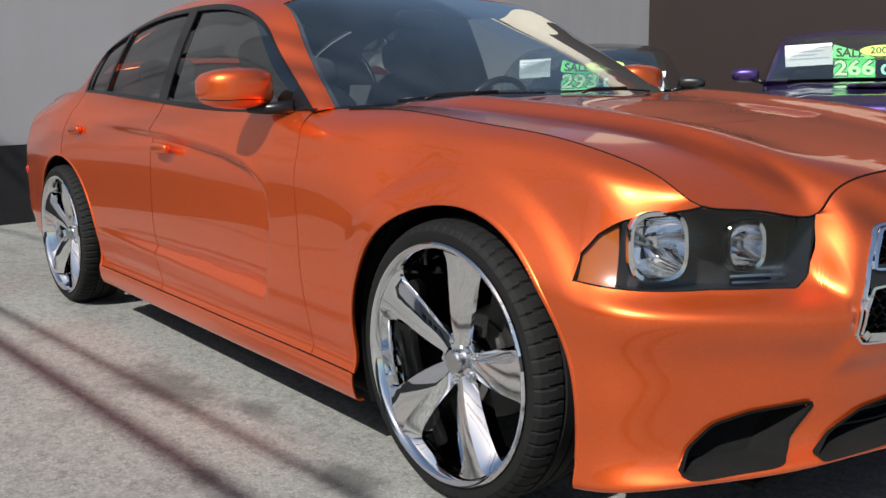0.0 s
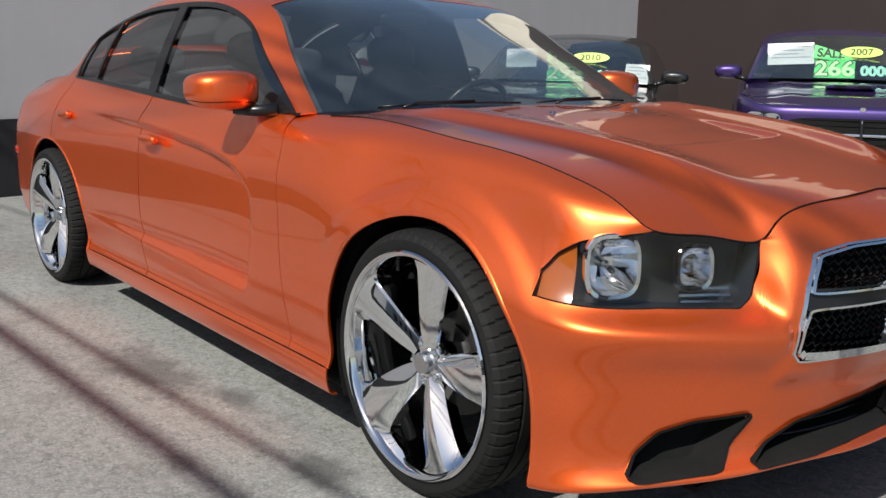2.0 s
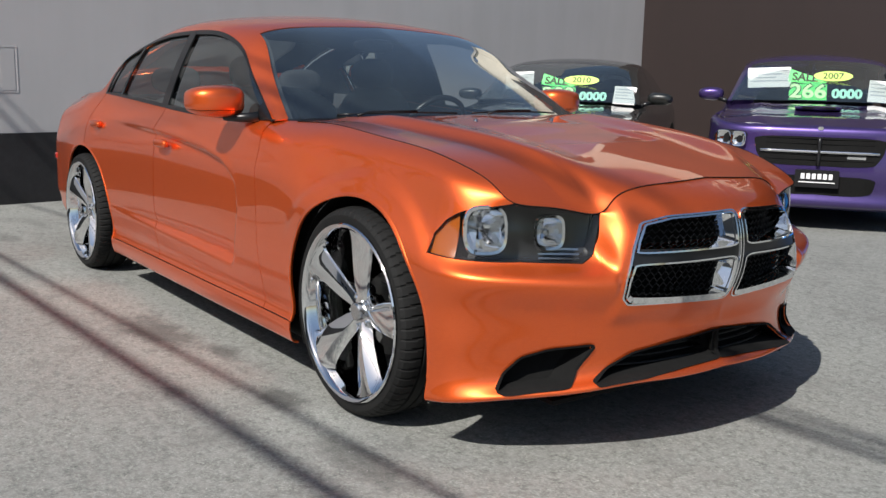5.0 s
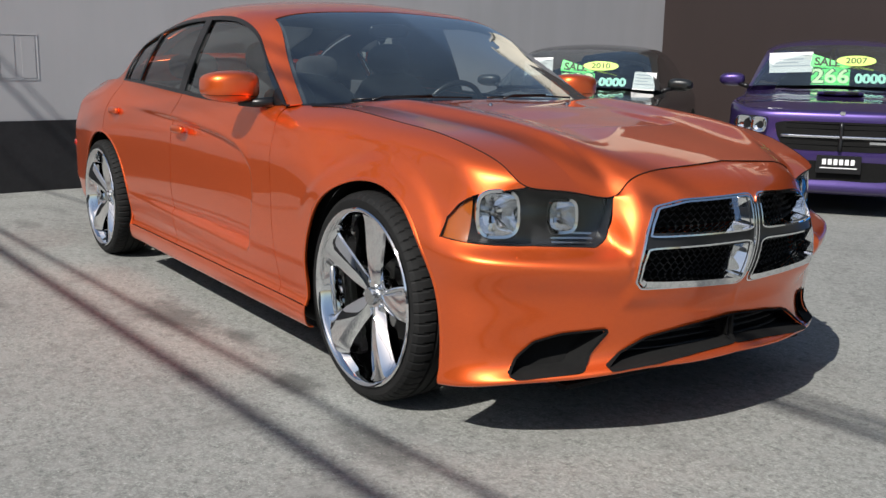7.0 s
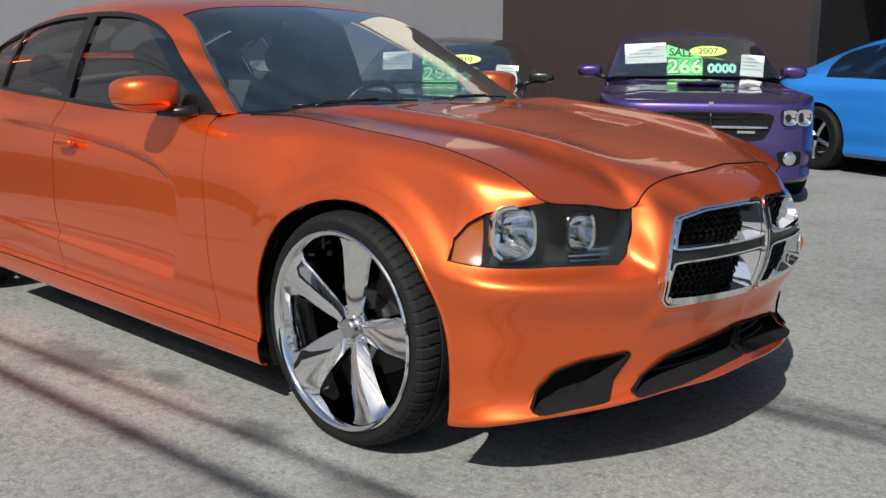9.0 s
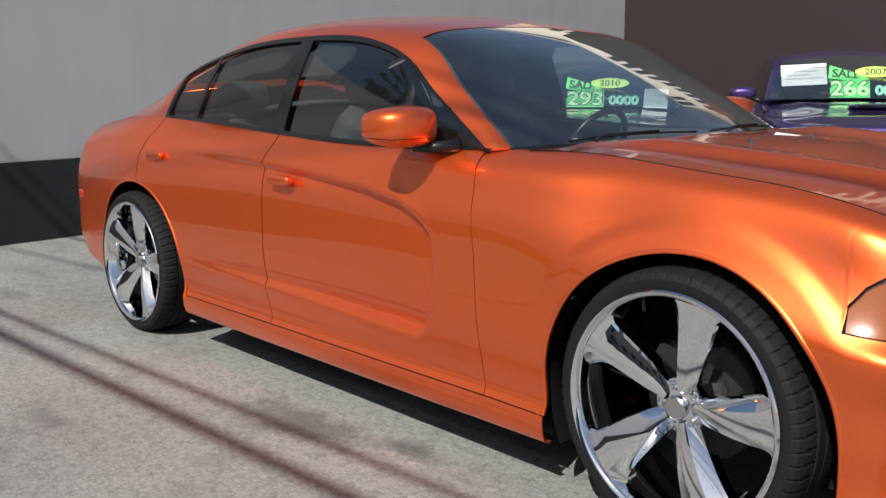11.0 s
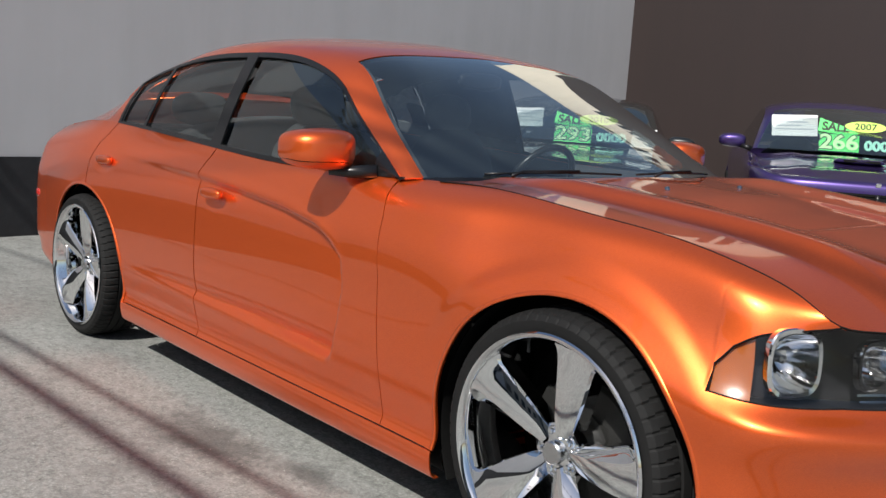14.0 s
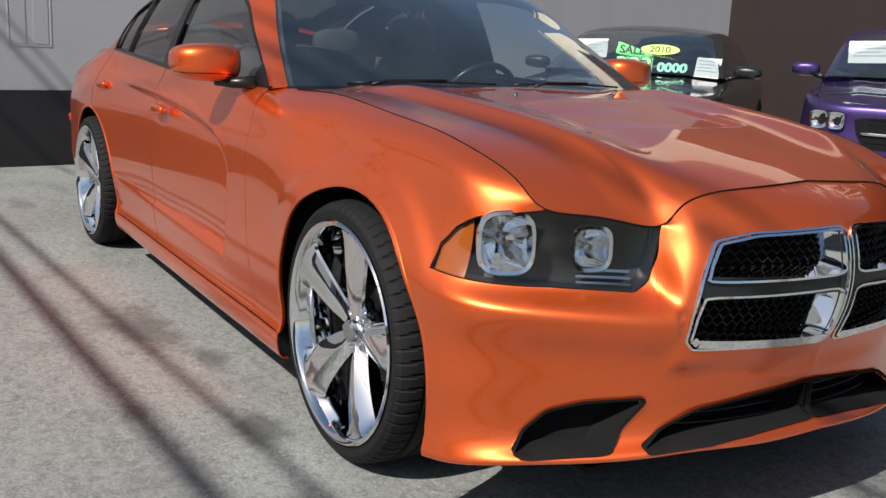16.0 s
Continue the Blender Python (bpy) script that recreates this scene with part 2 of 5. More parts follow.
def box(x0, x1, y0, y1, z0, z1, bm=None):
    bm = bm or bmesh.new()
    vs = [bm.verts.new((x, y, z)) for x in (x0, x1) for y in (y0, y1) for z in (z0, z1)]
    for f in ((0, 1, 3, 2), (4, 6, 7, 5), (0, 4, 5, 1), (2, 3, 7, 6), (0, 2, 6, 4), (1, 5, 7, 3)):
        bm.faces.new([vs[i] for i in f])
    return bm


def revolve(profile, n=48, axis="y", a0=0.0, a1=2 * math.pi):
    """Turns (radius, along) pairs about an axis; returns verts, faces."""
    closed = abs(a1 - a0 - 2 * math.pi) < 1e-6
    m = n if closed else n + 1
    vs, fs = [], []
    for k in range(m):
        a = a0 + (a1 - a0) * k / n
        c, s = math.cos(a), math.sin(a)
        for r, h in profile:
            vs.append((r * c, h, r * s) if axis == "y" else (h, r * c, r * s) if axis == "x" else (r * c, r * s, h))
    p = len(profile)
    for k in range(n):
        a, b = k * p, ((k + 1) % m) * p
        for j in range(p - 1):
            fs.append((a + j, a + j + 1, b + j + 1, b + j))
    return vs, fs


def tube(points, radius, n=8, caps=True):
    """A round bar along a line of points; returns verts, faces."""
    pts = [Vector(p) for p in points]
    vs, fs = [], []
    for i, p in enumerate(pts):
        d = (pts[min(i + 1, len(pts) - 1)] - pts[max(i - 1, 0)]).normalized()
        u = d.cross(Vector((0, 0, 1)) if abs(d.z) < 0.95 else Vector((1, 0, 0))).normalized()
        w = d.cross(u)
        r = radius[i] if hasattr(radius, "__len__") else radius
        vs += [p + (u * math.cos(2 * math.pi * k / n) + w * math.sin(2 * math.pi * k / n)) * r for k in range(n)]
    for i in range(len(pts) - 1):
        for k in range(n):
            fs.append((i * n + k, i * n + (k + 1) % n, (i + 1) * n + (k + 1) % n, (i + 1) * n + k))
    if caps:
        fs.append(tuple(range(n))[::-1])
        fs.append(tuple(range((len(pts) - 1) * n, len(pts) * n)))
    return vs, fs


def spline_basis(t, q):
    """Rows of weights by which values at the knots t give a natural cubic spline at q."""
    t, q = np.asarray(t, float), np.asarray(q, float)
    n = len(t)
    h = np.diff(t)
    a, r = np.zeros((n, n)), np.zeros((n, n))
    a[0, 0] = a[-1, -1] = 1
    for i in range(1, n - 1):
        a[i, i - 1:i + 2] = h[i - 1], 2 * (h[i - 1] + h[i]), h[i]
        r[i, i - 1:i + 2] += np.array([6 / h[i - 1], -6 / h[i - 1] - 6 / h[i], 6 / h[i]])
    m = np.linalg.solve(a, r)
    k = np.clip(np.searchsorted(t, q) - 1, 0, n - 2)
    b, eye = (q - t[k]) / h[k], np.eye(n)
    c = 1 - b
    hh = (h[k] ** 2 / 6)[:, None]
    return c[:, None] * eye[k] + b[:, None] * eye[k + 1] + hh * ((c ** 3 - c)[:, None] * m[k] + (b ** 3 - b)[:, None] * m[k + 1])


class Surface:
    """A smooth sheet through a net of design points: rows upwards (v), columns along (u), both from 0 to 1."""

    def __init__(self, net):
        self.net = np.asarray(net, float)
        du = np.linalg.norm(np.diff(self.net, axis=1), axis=2).mean(0)
        dv = np.linalg.norm(np.diff(self.net, axis=0), axis=2).mean(1)
        self.tu, self.tv = np.r_[0, np.cumsum(du)] / du.sum(), np.r_[0, np.cumsum(dv)] / dv.sum()

    def at(self, u, v):
        u, v = np.broadcast_arrays(np.asarray(u, float), np.asarray(v, float))
        bu, bv = spline_basis(self.tu, u.ravel()), spline_basis(self.tv, v.ravel())
        return np.einsum("ni,nj,ijk->nk", bv, bu, self.net).reshape(*u.shape, 3)

    def u_of_x(self, x, v, lo=0.0, hi=1.0):
        us = np.linspace(lo, hi, 500)
        xs = self.at(us, np.full(500, v))[:, 0]
        return float(np.interp(-x, -xs, us))

    def v_of_z(self, z, u):
        vs = np.linspace(0, 1, 400)
        zs = self.at(np.full(400, u), vs)[:, 2]
        return float(np.interp(z, zs, vs))


def grid_faces(nv, nu, keep=None):
    fs = []
    for j in range(nv - 1):
        for i in range(nu - 1):
            if keep is None or keep[j, i]:
                a = j * nu + i
                fs.append((a, a + 1, a + nu + 1, a + nu))
    return fs


def sheet(name, P, mat, parent, side, label="", keep=None, thick=0.0):
    """A panel from a net of places on the +y half, laid to the side asked for."""
    nv, nu = P.shape[:2]
    V = P.reshape(-1, 3) * np.array([1, side, 1])
    F = grid_faces(nv, nu, keep)
    if side < 0:
        F = [f[::-1] for f in F]
    used = sorted({i for f in F for i in f})
    where = {i: k for k, i in enumerate(used)}
    ob = put(name, mesh(name, V[used], [[where[i] for i in f] for f in F], mat), parent, label)
    if thick:
        mod = ob.modifiers.new("thickness", "SOLIDIFY")
        mod.thickness, mod.offset = thick, -1
        split = ob.modifiers.new("edges", "EDGE_SPLIT")
        split.split_angle = radians(48)
    return ob


def sheet_full(name, P, mat, parent, centre, label="", keep=None, thick=0.0):
    """As sheet, for a panel that crosses the middle of the car: centre says which end of the net lies there."""
    M = P * np.array([1, -1, 1])
    if centre == "first column":
        Q = np.concatenate([M[:, :0:-1], P], 1)
        K = None if keep is None else np.concatenate([keep[:, ::-1], keep], 1)
    elif centre == "last column":
        Q = np.concatenate([P, M[:, -2::-1]], 1)
        K = None if keep is None else np.concatenate([keep, keep[:, ::-1]], 1)
    else:
        Q = np.concatenate([P, M[-2::-1]], 0)
        K = None if keep is None else np.concatenate([keep, keep[::-1]], 0)
    nv, nu = Q.shape[:2]
    j, i = nv // 3, nu // 3
    n = np.cross(Q[j, i + 1] - Q[j, i], Q[j + 1, i] - Q[j, i])
    out = n @ (Q[j, i] - np.array([0, 0, 0.4])) > 0
    F = grid_faces(nv, nu, K)
    if not out:
        F = [f[::-1] for f in F]
    V = Q.reshape(-1, 3)
    used = sorted({a for f in F for a in f})
    where = {a: b for b, a in enumerate(used)}
    ob = put(name, mesh(name, V[used], [[where[a] for a in f] for f in F], mat), parent, label)
    if thick:
        mod = ob.modifiers.new("thickness", "SOLIDIFY")
        mod.thickness, mod.offset = thick, -1
        split = ob.modifiers.new("edges", "EDGE_SPLIT")
        split.split_angle = radians(48)
    return ob


def cut_round(P, keep, cx, cz, r):
    """Opens a wheel arch in a panel: cells inside the circle go, and those on its line are drawn to it."""
    drop = np.maximum(P[..., 2] - cz, 0)
    d = np.hypot(P[..., 0] - cx, drop)
    inside = d < r
    full = inside[:-1, :-1] & inside[1:, :-1] & inside[:-1, 1:] & inside[1:, 1:]
    keep &= ~full
    touch = np.zeros(inside.shape, bool)
    for a in (0, 1):
        for b in (0, 1):
            touch[a:a + keep.shape[0], b:b + keep.shape[1]] |= keep
    for j, i in zip(*np.where(inside & touch)):
        k = r / max(d[j, i], 1e-6)
        P[j, i, 0] = cx + (P[j, i, 0] - cx) * k
        if drop[j, i] > 0:
            P[j, i, 2] = cz + drop[j, i] * k


def in_poly(px, py, poly):
    inside = np.zeros(px.shape, bool)
    n = len(poly)
    for k in range(n):
        (x0, y0), (x1, y1) = poly[k], poly[(k + 1) % n]
        hit = ((y0 > py) != (y1 > py)) & (px < (x1 - x0) * (py - y0) / (y1 - y0 + 1e-12) + x0)
        inside ^= hit
    return inside


def nearest_on(poly, p):
    best, spot = 1e9, p
    for k in range(len(poly)):
        a, b = np.array(poly[k]), np.array(poly[(k + 1) % len(poly)])
        t = np.clip((p - a) @ (b - a) / ((b - a) @ (b - a) + 1e-12), 0, 1)
        q = a + t * (b - a)
        d = np.linalg.norm(q - p)
        if d < best:
            best, spot = d, q
    return spot, best


def smooth_poly(pts, n=6, share=0.25):
    """Rounds a closed outline of (a, b) corners."""
    pts = [np.array(p, float) for p in pts]
    out = []
    for k in range(len(pts)):
        a, b, c = pts[k - 1], pts[k], pts[(k + 1) % len(pts)]
        p, q = b + (a - b) * share, b + (c - b) * share
        for i in range(n + 1):
            t = i / n
            out.append(tuple((1 - t) ** 2 * p + 2 * t * (1 - t) * b + t * t * q))
    return out


def smoothstep(a, b, x):
    t = np.clip((x - a) / (b - a), 0, 1)
    return t * t * (3 - 2 * t)


# ---------------------------------------------------------------- the sedan's sheet metal
ARCH_F, ARCH_R = (1.53, 0.355, 0.44), (-1.545, 0.345, 0.408)
STATIONS = np.arange(25)
KNOTS = [0, 2, 5, 6, 7, 9, 12, 15, 18, 21, 24]
PLAN_X = [2.47, 2.45, 2.395, 2.34, 2.27, 2.17, 2.05, 1.90, 1.72, 1.50, 1.25, 1.08, 0.80, 0.40, 0, -0.44, -0.90, -1.25, -1.55, -1.85, -2.15, -2.42, -2.56, -2.60, -2.61]
PLAN_Y = [0, 0.22, 0.41, 0.505, 0.61, 0.745, 0.865, 0.917, 0.943, 0.955, 0.95, 0.945, 0.94, 0.937, 0.932, 0.927, 0.92, 0.925, 0.935, 0.93, 0.905, 0.84, 0.66, 0.32, 0]
ROW_Z = [
    [.25, .24, .20, .185, .17, .165, .16, .16, .16, .30, .36],
    [.265, .255, .215, .195, .18, .18, .175, .175, .175, .32, .38],
    [.285, .275, .235, .22, .22, .24, .245, .245, .24, .35, .40],
    [.305, .295, .26, .26, .26, .275, .275, .275, .275, .39, .43],
    [.39, .39, .385, .38, .38, .38, .385, .39, .38, .42, .45],
    [.50, .50, .51, .51, .52, .53, .55, .55, .54, .55, .56],
    [.58, .59, .605, .61, .62, .66, .70, .70, .68, .66, .66],
    [.66, .65, .65, .66, .68, .76, .82, .83, .80, .76, .76],
    [.73, .72, .725, .735, .76, .84, .90, .915, .90, .84, .84],
    [.81, .79, .79, .80, .83, .91, .965, .975, .985, .91, .91],
]
ROW_IN = [
    [.13, .11, .04, .025, .04, .05, .05, .05, .05, .08, .10],
    [.045, .028, -.014, -.016, .0, .015, .02, .02, .02, .03, .05],
    [.04, .024, -.018, -.018, .0, .008, .008, .008, .008, .02, .03],
    [.078, .055, .008, -.008, .006, .018, .020, .020, .018, .01, .02],
    [.085, .064, .012, -.010, .004, .012, .014, .014, .010, .0, .01],
    [.052, .030, -.012, -.020, .0, .0, .0, .0, -.005, .0, .0],
    [.020, -.008, -.045, -.036, -.006, -.003, .002, .002, -.008, .0, .0],
    [.005, .03, .045, .03, .015, .006, .01, .01, .0, .01, .02],
    [.012, .06, .075, .06, .04, .03, .035, .035, .025, .03, .03],
    [.03, .08, .105, .11, .10, .085, .06, .058, .06, .06, .04],
]
TOP_X = [2.30, 2.30, 2.270, 2.258, 2.212, 2.155, 2.05, 1.90, 1.72, 1.50, 1.25, 1.08, 0.80, 0.40, 0, -0.44, -0.90, -1.25, -1.55, -1.85, -2.15, -2.40, -2.50, -2.53, -2.535]
TOP_Y = [0, 0.20, 0.400, 0.452, 0.575, 0.719, 0.732, 0.744, 0.747, 0.75, 0.752, 0.760, 0.82, 0.852, 0.858, 0.862, 0.86, 0.85, 0.835, 0.80, 0.76, 0.70, 0.55, 0.28, 0]
TOP_Z = [.895, .885, .845, .797, .812, .832, .887, .934, .966, .986, 1.008, 1.018, 1.014, 1.003, 1.003, 1.022, 1.045, 1.058, 1.06, 1.04, 1.005, .975, .965, .96, .96]


LAMP_IN = {7: (.010, .045, .042, .022, .014, .012), 8: (.035, .080, .062, .032, .026, .035), 9: (.058, .092, .070, .040, .055, .085)}
# the shoulder of the front fender: height and set-back at stations 6 to 11
SHOULDER = {7: ((.665, .69, .72, .745, .77, .80), (.012, .022, .026, .026, .022, .014)),
            8: ((.775, .80, .825, .845, .865, .885), (.048, .070, .084, .084, .070, .046)),
            9: ((.862, .898, .922, .941, .956, .963), (.076, .106, .130, .132, .116, .086))}
HANDLES = ((-0.295, 0.838), (-1.345, 0.876))


def sedan_skin():
    px, py = np.array(PLAN_X), np.array(PLAN_Y)
    tx, ty = np.gradient(px), np.gradient(py)
    ln = np.hypot(tx, ty)
    nx, ny = ty / ln, -tx / ln
    nx[0], ny[0], nx[-1], ny[-1] = 1, 0, -1, 0
    rows = []
    for z, d in zip(ROW_Z, ROW_IN):
        zz, dd = np.interp(STATIONS, KNOTS, z), np.interp(STATIONS, KNOTS, d)
        if len(rows) in LAMP_IN:
            dd[2:8] = LAMP_IN[len(rows)]
            zz[6:12], dd[6:12] = SHOULDER[len(rows)]
        rows.append(np.stack([px - nx * dd, py - ny * dd, zz], 1))
    rows.append(np.stack([TOP_X, TOP_Y, TOP_Z], 1))
    return Surface(np.stack(rows))


def flare(P):
    """Draws the skin out round the front wheel arch."""
    d = np.hypot(P[..., 0] - ARCH_F[0], np.maximum(P[..., 2] - ARCH_F[1], 0))
    P[..., 1] += 0.010 * smoothstep(0.545, 0.49, d) * smoothstep(0.5, 0.8, P[..., 1]) * smoothstep(0.20, 0.42, P[..., 2] - ARCH_F[1])


def door_scoop(P):
    """Presses the long scallop into the doors."""
    x, z = P[..., 0], P[..., 2]
    upper = np.interp(x, [-1.6, -1.0, -0.37, -0.1, 0.2, 0.42, 0.55, 0.62], [0.94, 0.925, 0.905, 0.89, 0.868, 0.836, 0.79, 0.72])
    lower = np.interp(x, [-1.2, 0, 0.53, 0.62], [0.41, 0.388, 0.372, 0.37])
    front = np.interp(z, [0.37, 0.43, 0.53, 0.64, 0.74, 0.84], [0.535, 0.568, 0.60, 0.618, 0.60, 0.45])
    strength = smoothstep(-1.5, 0.45, x) * 0.042
    inside = smoothstep(0.0, 0.034, front - x) * smoothstep(0.0, 0.03, upper - z) * smoothstep(0.0, 0.045, z - lower)
    far = 0.6 + 0.4 * np.exp(-np.abs(upper - z) / 0.16) + 0.4 * np.exp(-np.abs(z - lower - 0.04) / 0.05)
    P[..., 1] -= strength * inside * far
    crown = np.exp(-((z - upper - 0.012) / 0.02) ** 2) * smoothstep(-1.5, -0.2, x) * smoothstep(0.62, 0.45, x) * 0.006
    P[..., 1] += crown
    for hx, hz in HANDLES:
        cup = np.exp(-(((x - hx + 0.005) / 0.068) ** 2 + ((z - hz + 0.014) / 0.032) ** 2) ** 2)
        P[..., 1] -= 0.006 * cup


def band(S, us, vlo, vhi, nv):
    us = np.asarray(us)
    lo = np.array([vlo(u) if callable(vlo) else vlo for u in us])
    hi = np.array([vhi(u) if callable(vhi) else vhi for u in us])
    k = np.linspace(0, 1, nv)[:, None]
    V = lo[None] * (1 - k) + hi[None] * k
    return S.at(np.broadcast_to(us[None], V.shape), V)


def trimmed(S, us, low, base, nv):
    """A panel on an even net whose lower edge follows low(u): the row next to the edge is drawn to it, those below go."""
    vs = np.linspace(base, 1.0, nv)
    V = np.repeat(vs[:, None], len(us), 1)
    gone = np.zeros(V.shape, bool)
    for i, u in enumerate(us):
        e = low(u)
        j = int(np.argmin(np.abs(vs - e)))
        if j > 0 or e > base:
            V[j, i] = e
            gone[:j, i] = True
    P = S.at(np.broadcast_to(us[None], V.shape), V)
    keep = ~(gone[:-1, :-1] | gone[1:, :-1] | gone[:-1, 1:] | gone[1:, 1:])
    return P, keep


def panel_between(S, xa, xb, vlo, vhi, nu, nv):
    """A panel whose ends follow seams xa(z), xb(z), from the front one to the rear one."""
    vs = np.linspace(vlo, vhi, nv)
    P = np.zeros((nv, nu, 3))
    for j, v in enumerate(vs):
        us = np.linspace(0.2, 0.97, 600)
        row = S.at(us, np.full(600, v))
        a, b = [float(np.interp(-f(float(np.interp(0, -row[:, 0], row[:, 2]))), -row[:, 0], us)) for f in (xa, xb)]
        for _ in range(2):
            za, zb = np.interp(a, us, row[:, 2]), np.interp(b, us, row[:, 2])
            a, b = float(np.interp(-xa(za), -row[:, 0], us)), float(np.interp(-xb(zb), -row[:, 0], us))
        P[j] = S.at(np.linspace(a, b, nu), np.full(nu, v))
    return P


def open_poly(P, keep, poly):
    """Opens a hole of an outline in (y, z) in a front panel, drawing its edge cells to the outline."""
    Y, Z = P[..., 1], P[..., 2]
    inside = in_poly(Y, Z, poly)
    full = inside[:-1, :-1] & inside[1:, :-1] & inside[:-1, 1:] & inside[1:, 1:]
    keep &= ~full
    touch = np.zeros(inside.shape, bool)
    for a in (0, 1):
        for b in (0, 1):
            touch[a:a + keep.shape[0], b:b + keep.shape[1]] |= keep
    for j, i in zip(*np.where(inside & touch)):
        q, d = nearest_on(poly, np.array([Y[j, i], Z[j, i]]))
        P[j, i, 1], P[j, i, 2] = q


SKIN = sedan_skin()
V_SILL = SKIN.v_of_z(0.252, 0.5)
U_Y = np.linspace(0, 0.35, 400)
ROW_MID = SKIN.at(U_Y, np.full(400, 0.62))


def u_y(y):
    return float(np.interp(y, ROW_MID[:, 1], U_Y))


def u_x(x, v=0.62):
    return SKIN.u_of_x(x, v)


def uv_of(y, z):
    """Where on the front skin the place (y, z) lies."""
    u, v = u_y(y), 0.62
    for _ in range(4):
        v = SKIN.v_of_z(z, u)
        us = np.linspace(0, 0.35, 300)
        u = float(np.interp(y, SKIN.at(us, np.full(300, v))[:, 1], us))
    return u, v


SEAM = [(uv_of(0.405, 0.835)[0], 1.0), (uv_of(0.452, 0.783)[0], 0.998), uv_of(0.465, 0.735), uv_of(0.49, 0.668), uv_of(0.53, 0.645), uv_of(0.70, 0.650), uv_of(0.895, 0.665), (u_x(1.85), SKIN.v_of_z(0.652, u_x(1.85)))]
SEAM_U, SEAM_V = [s[0] for s in SEAM], [s[1] for s in SEAM]
LAMP = [(uv_of(0.718, 0.83)[0], 1.0), uv_of(0.76, 0.822), uv_of(0.805, 0.803), uv_of(0.845, 0.765), uv_of(0.875, 0.715), uv_of(0.895, 0.667)]
LAMP_U, LAMP_V = [s[0] for s in LAMP], [s[1] for s in LAMP]


def v_seam(u):
    return float(np.interp(u, SEAM_U, SEAM_V))


def v_lamp(u):
    return float(np.interp(u, LAMP_U, LAMP_V))


GRILLE = [(-0.01, 0.807), (0.28, 0.794), (0.368, 0.774), (0.408, 0.70), (0.440, 0.60), (0.448, 0.545), (0.43, 0.524), (0.30, 0.521), (-0.01, 0.506)]
FOG = [(0.772, 0.238), (0.735, 0.295), (0.692, 0.342), (0.620, 0.368), (0.488, 0.381), (0.535, 0.315), (0.575, 0.262)]
INTAKE = [(-0.01, 0.303), (0.20, 0.296), (0.38, 0.281), (0.505, 0.263), (0.440, 0.305), (0.355, 0.346), (0.20, 0.370), (-0.01, 0.386)]

sedan = thing("sedan", "metallic orange four-door sedan on large chrome wheels, parked on asphalt", "car", kind="thing")


FLANK = SKIN.at(*np.meshgrid(np.linspace(0.12, 0.92, 240), np.linspace(0.0, 1.0, 80)))
FLARED = FLANK.copy()
flare(FLARED)
FLARED[FLANK[..., 0] < 0] = FLANK[FLANK[..., 0] < 0]


def side_y(x, z):
    """How far out the flank stands at (x, z)."""
    col = np.array([[np.interp(-x, -row[:, 0], row[:, c]) for c in (2, 1)] for row in FLARED])
    return float(np.interp(z, col[:, 0], col[:, 1]))


def door_front(z):
    """The seam between front door and fender."""
    return float(np.interp(z, [0.25, 0.70, 0.90, 1.02], [0.832, 0.800, 0.768, 0.745]))


def tuck(P):
    """Turns the lower edge of a side panel in over the sill."""
    P[..., 1] -= 0.008 * smoothstep(0.335, 0.258, P[..., 2]) * smoothstep(1.3, 1.1, P[..., 0])


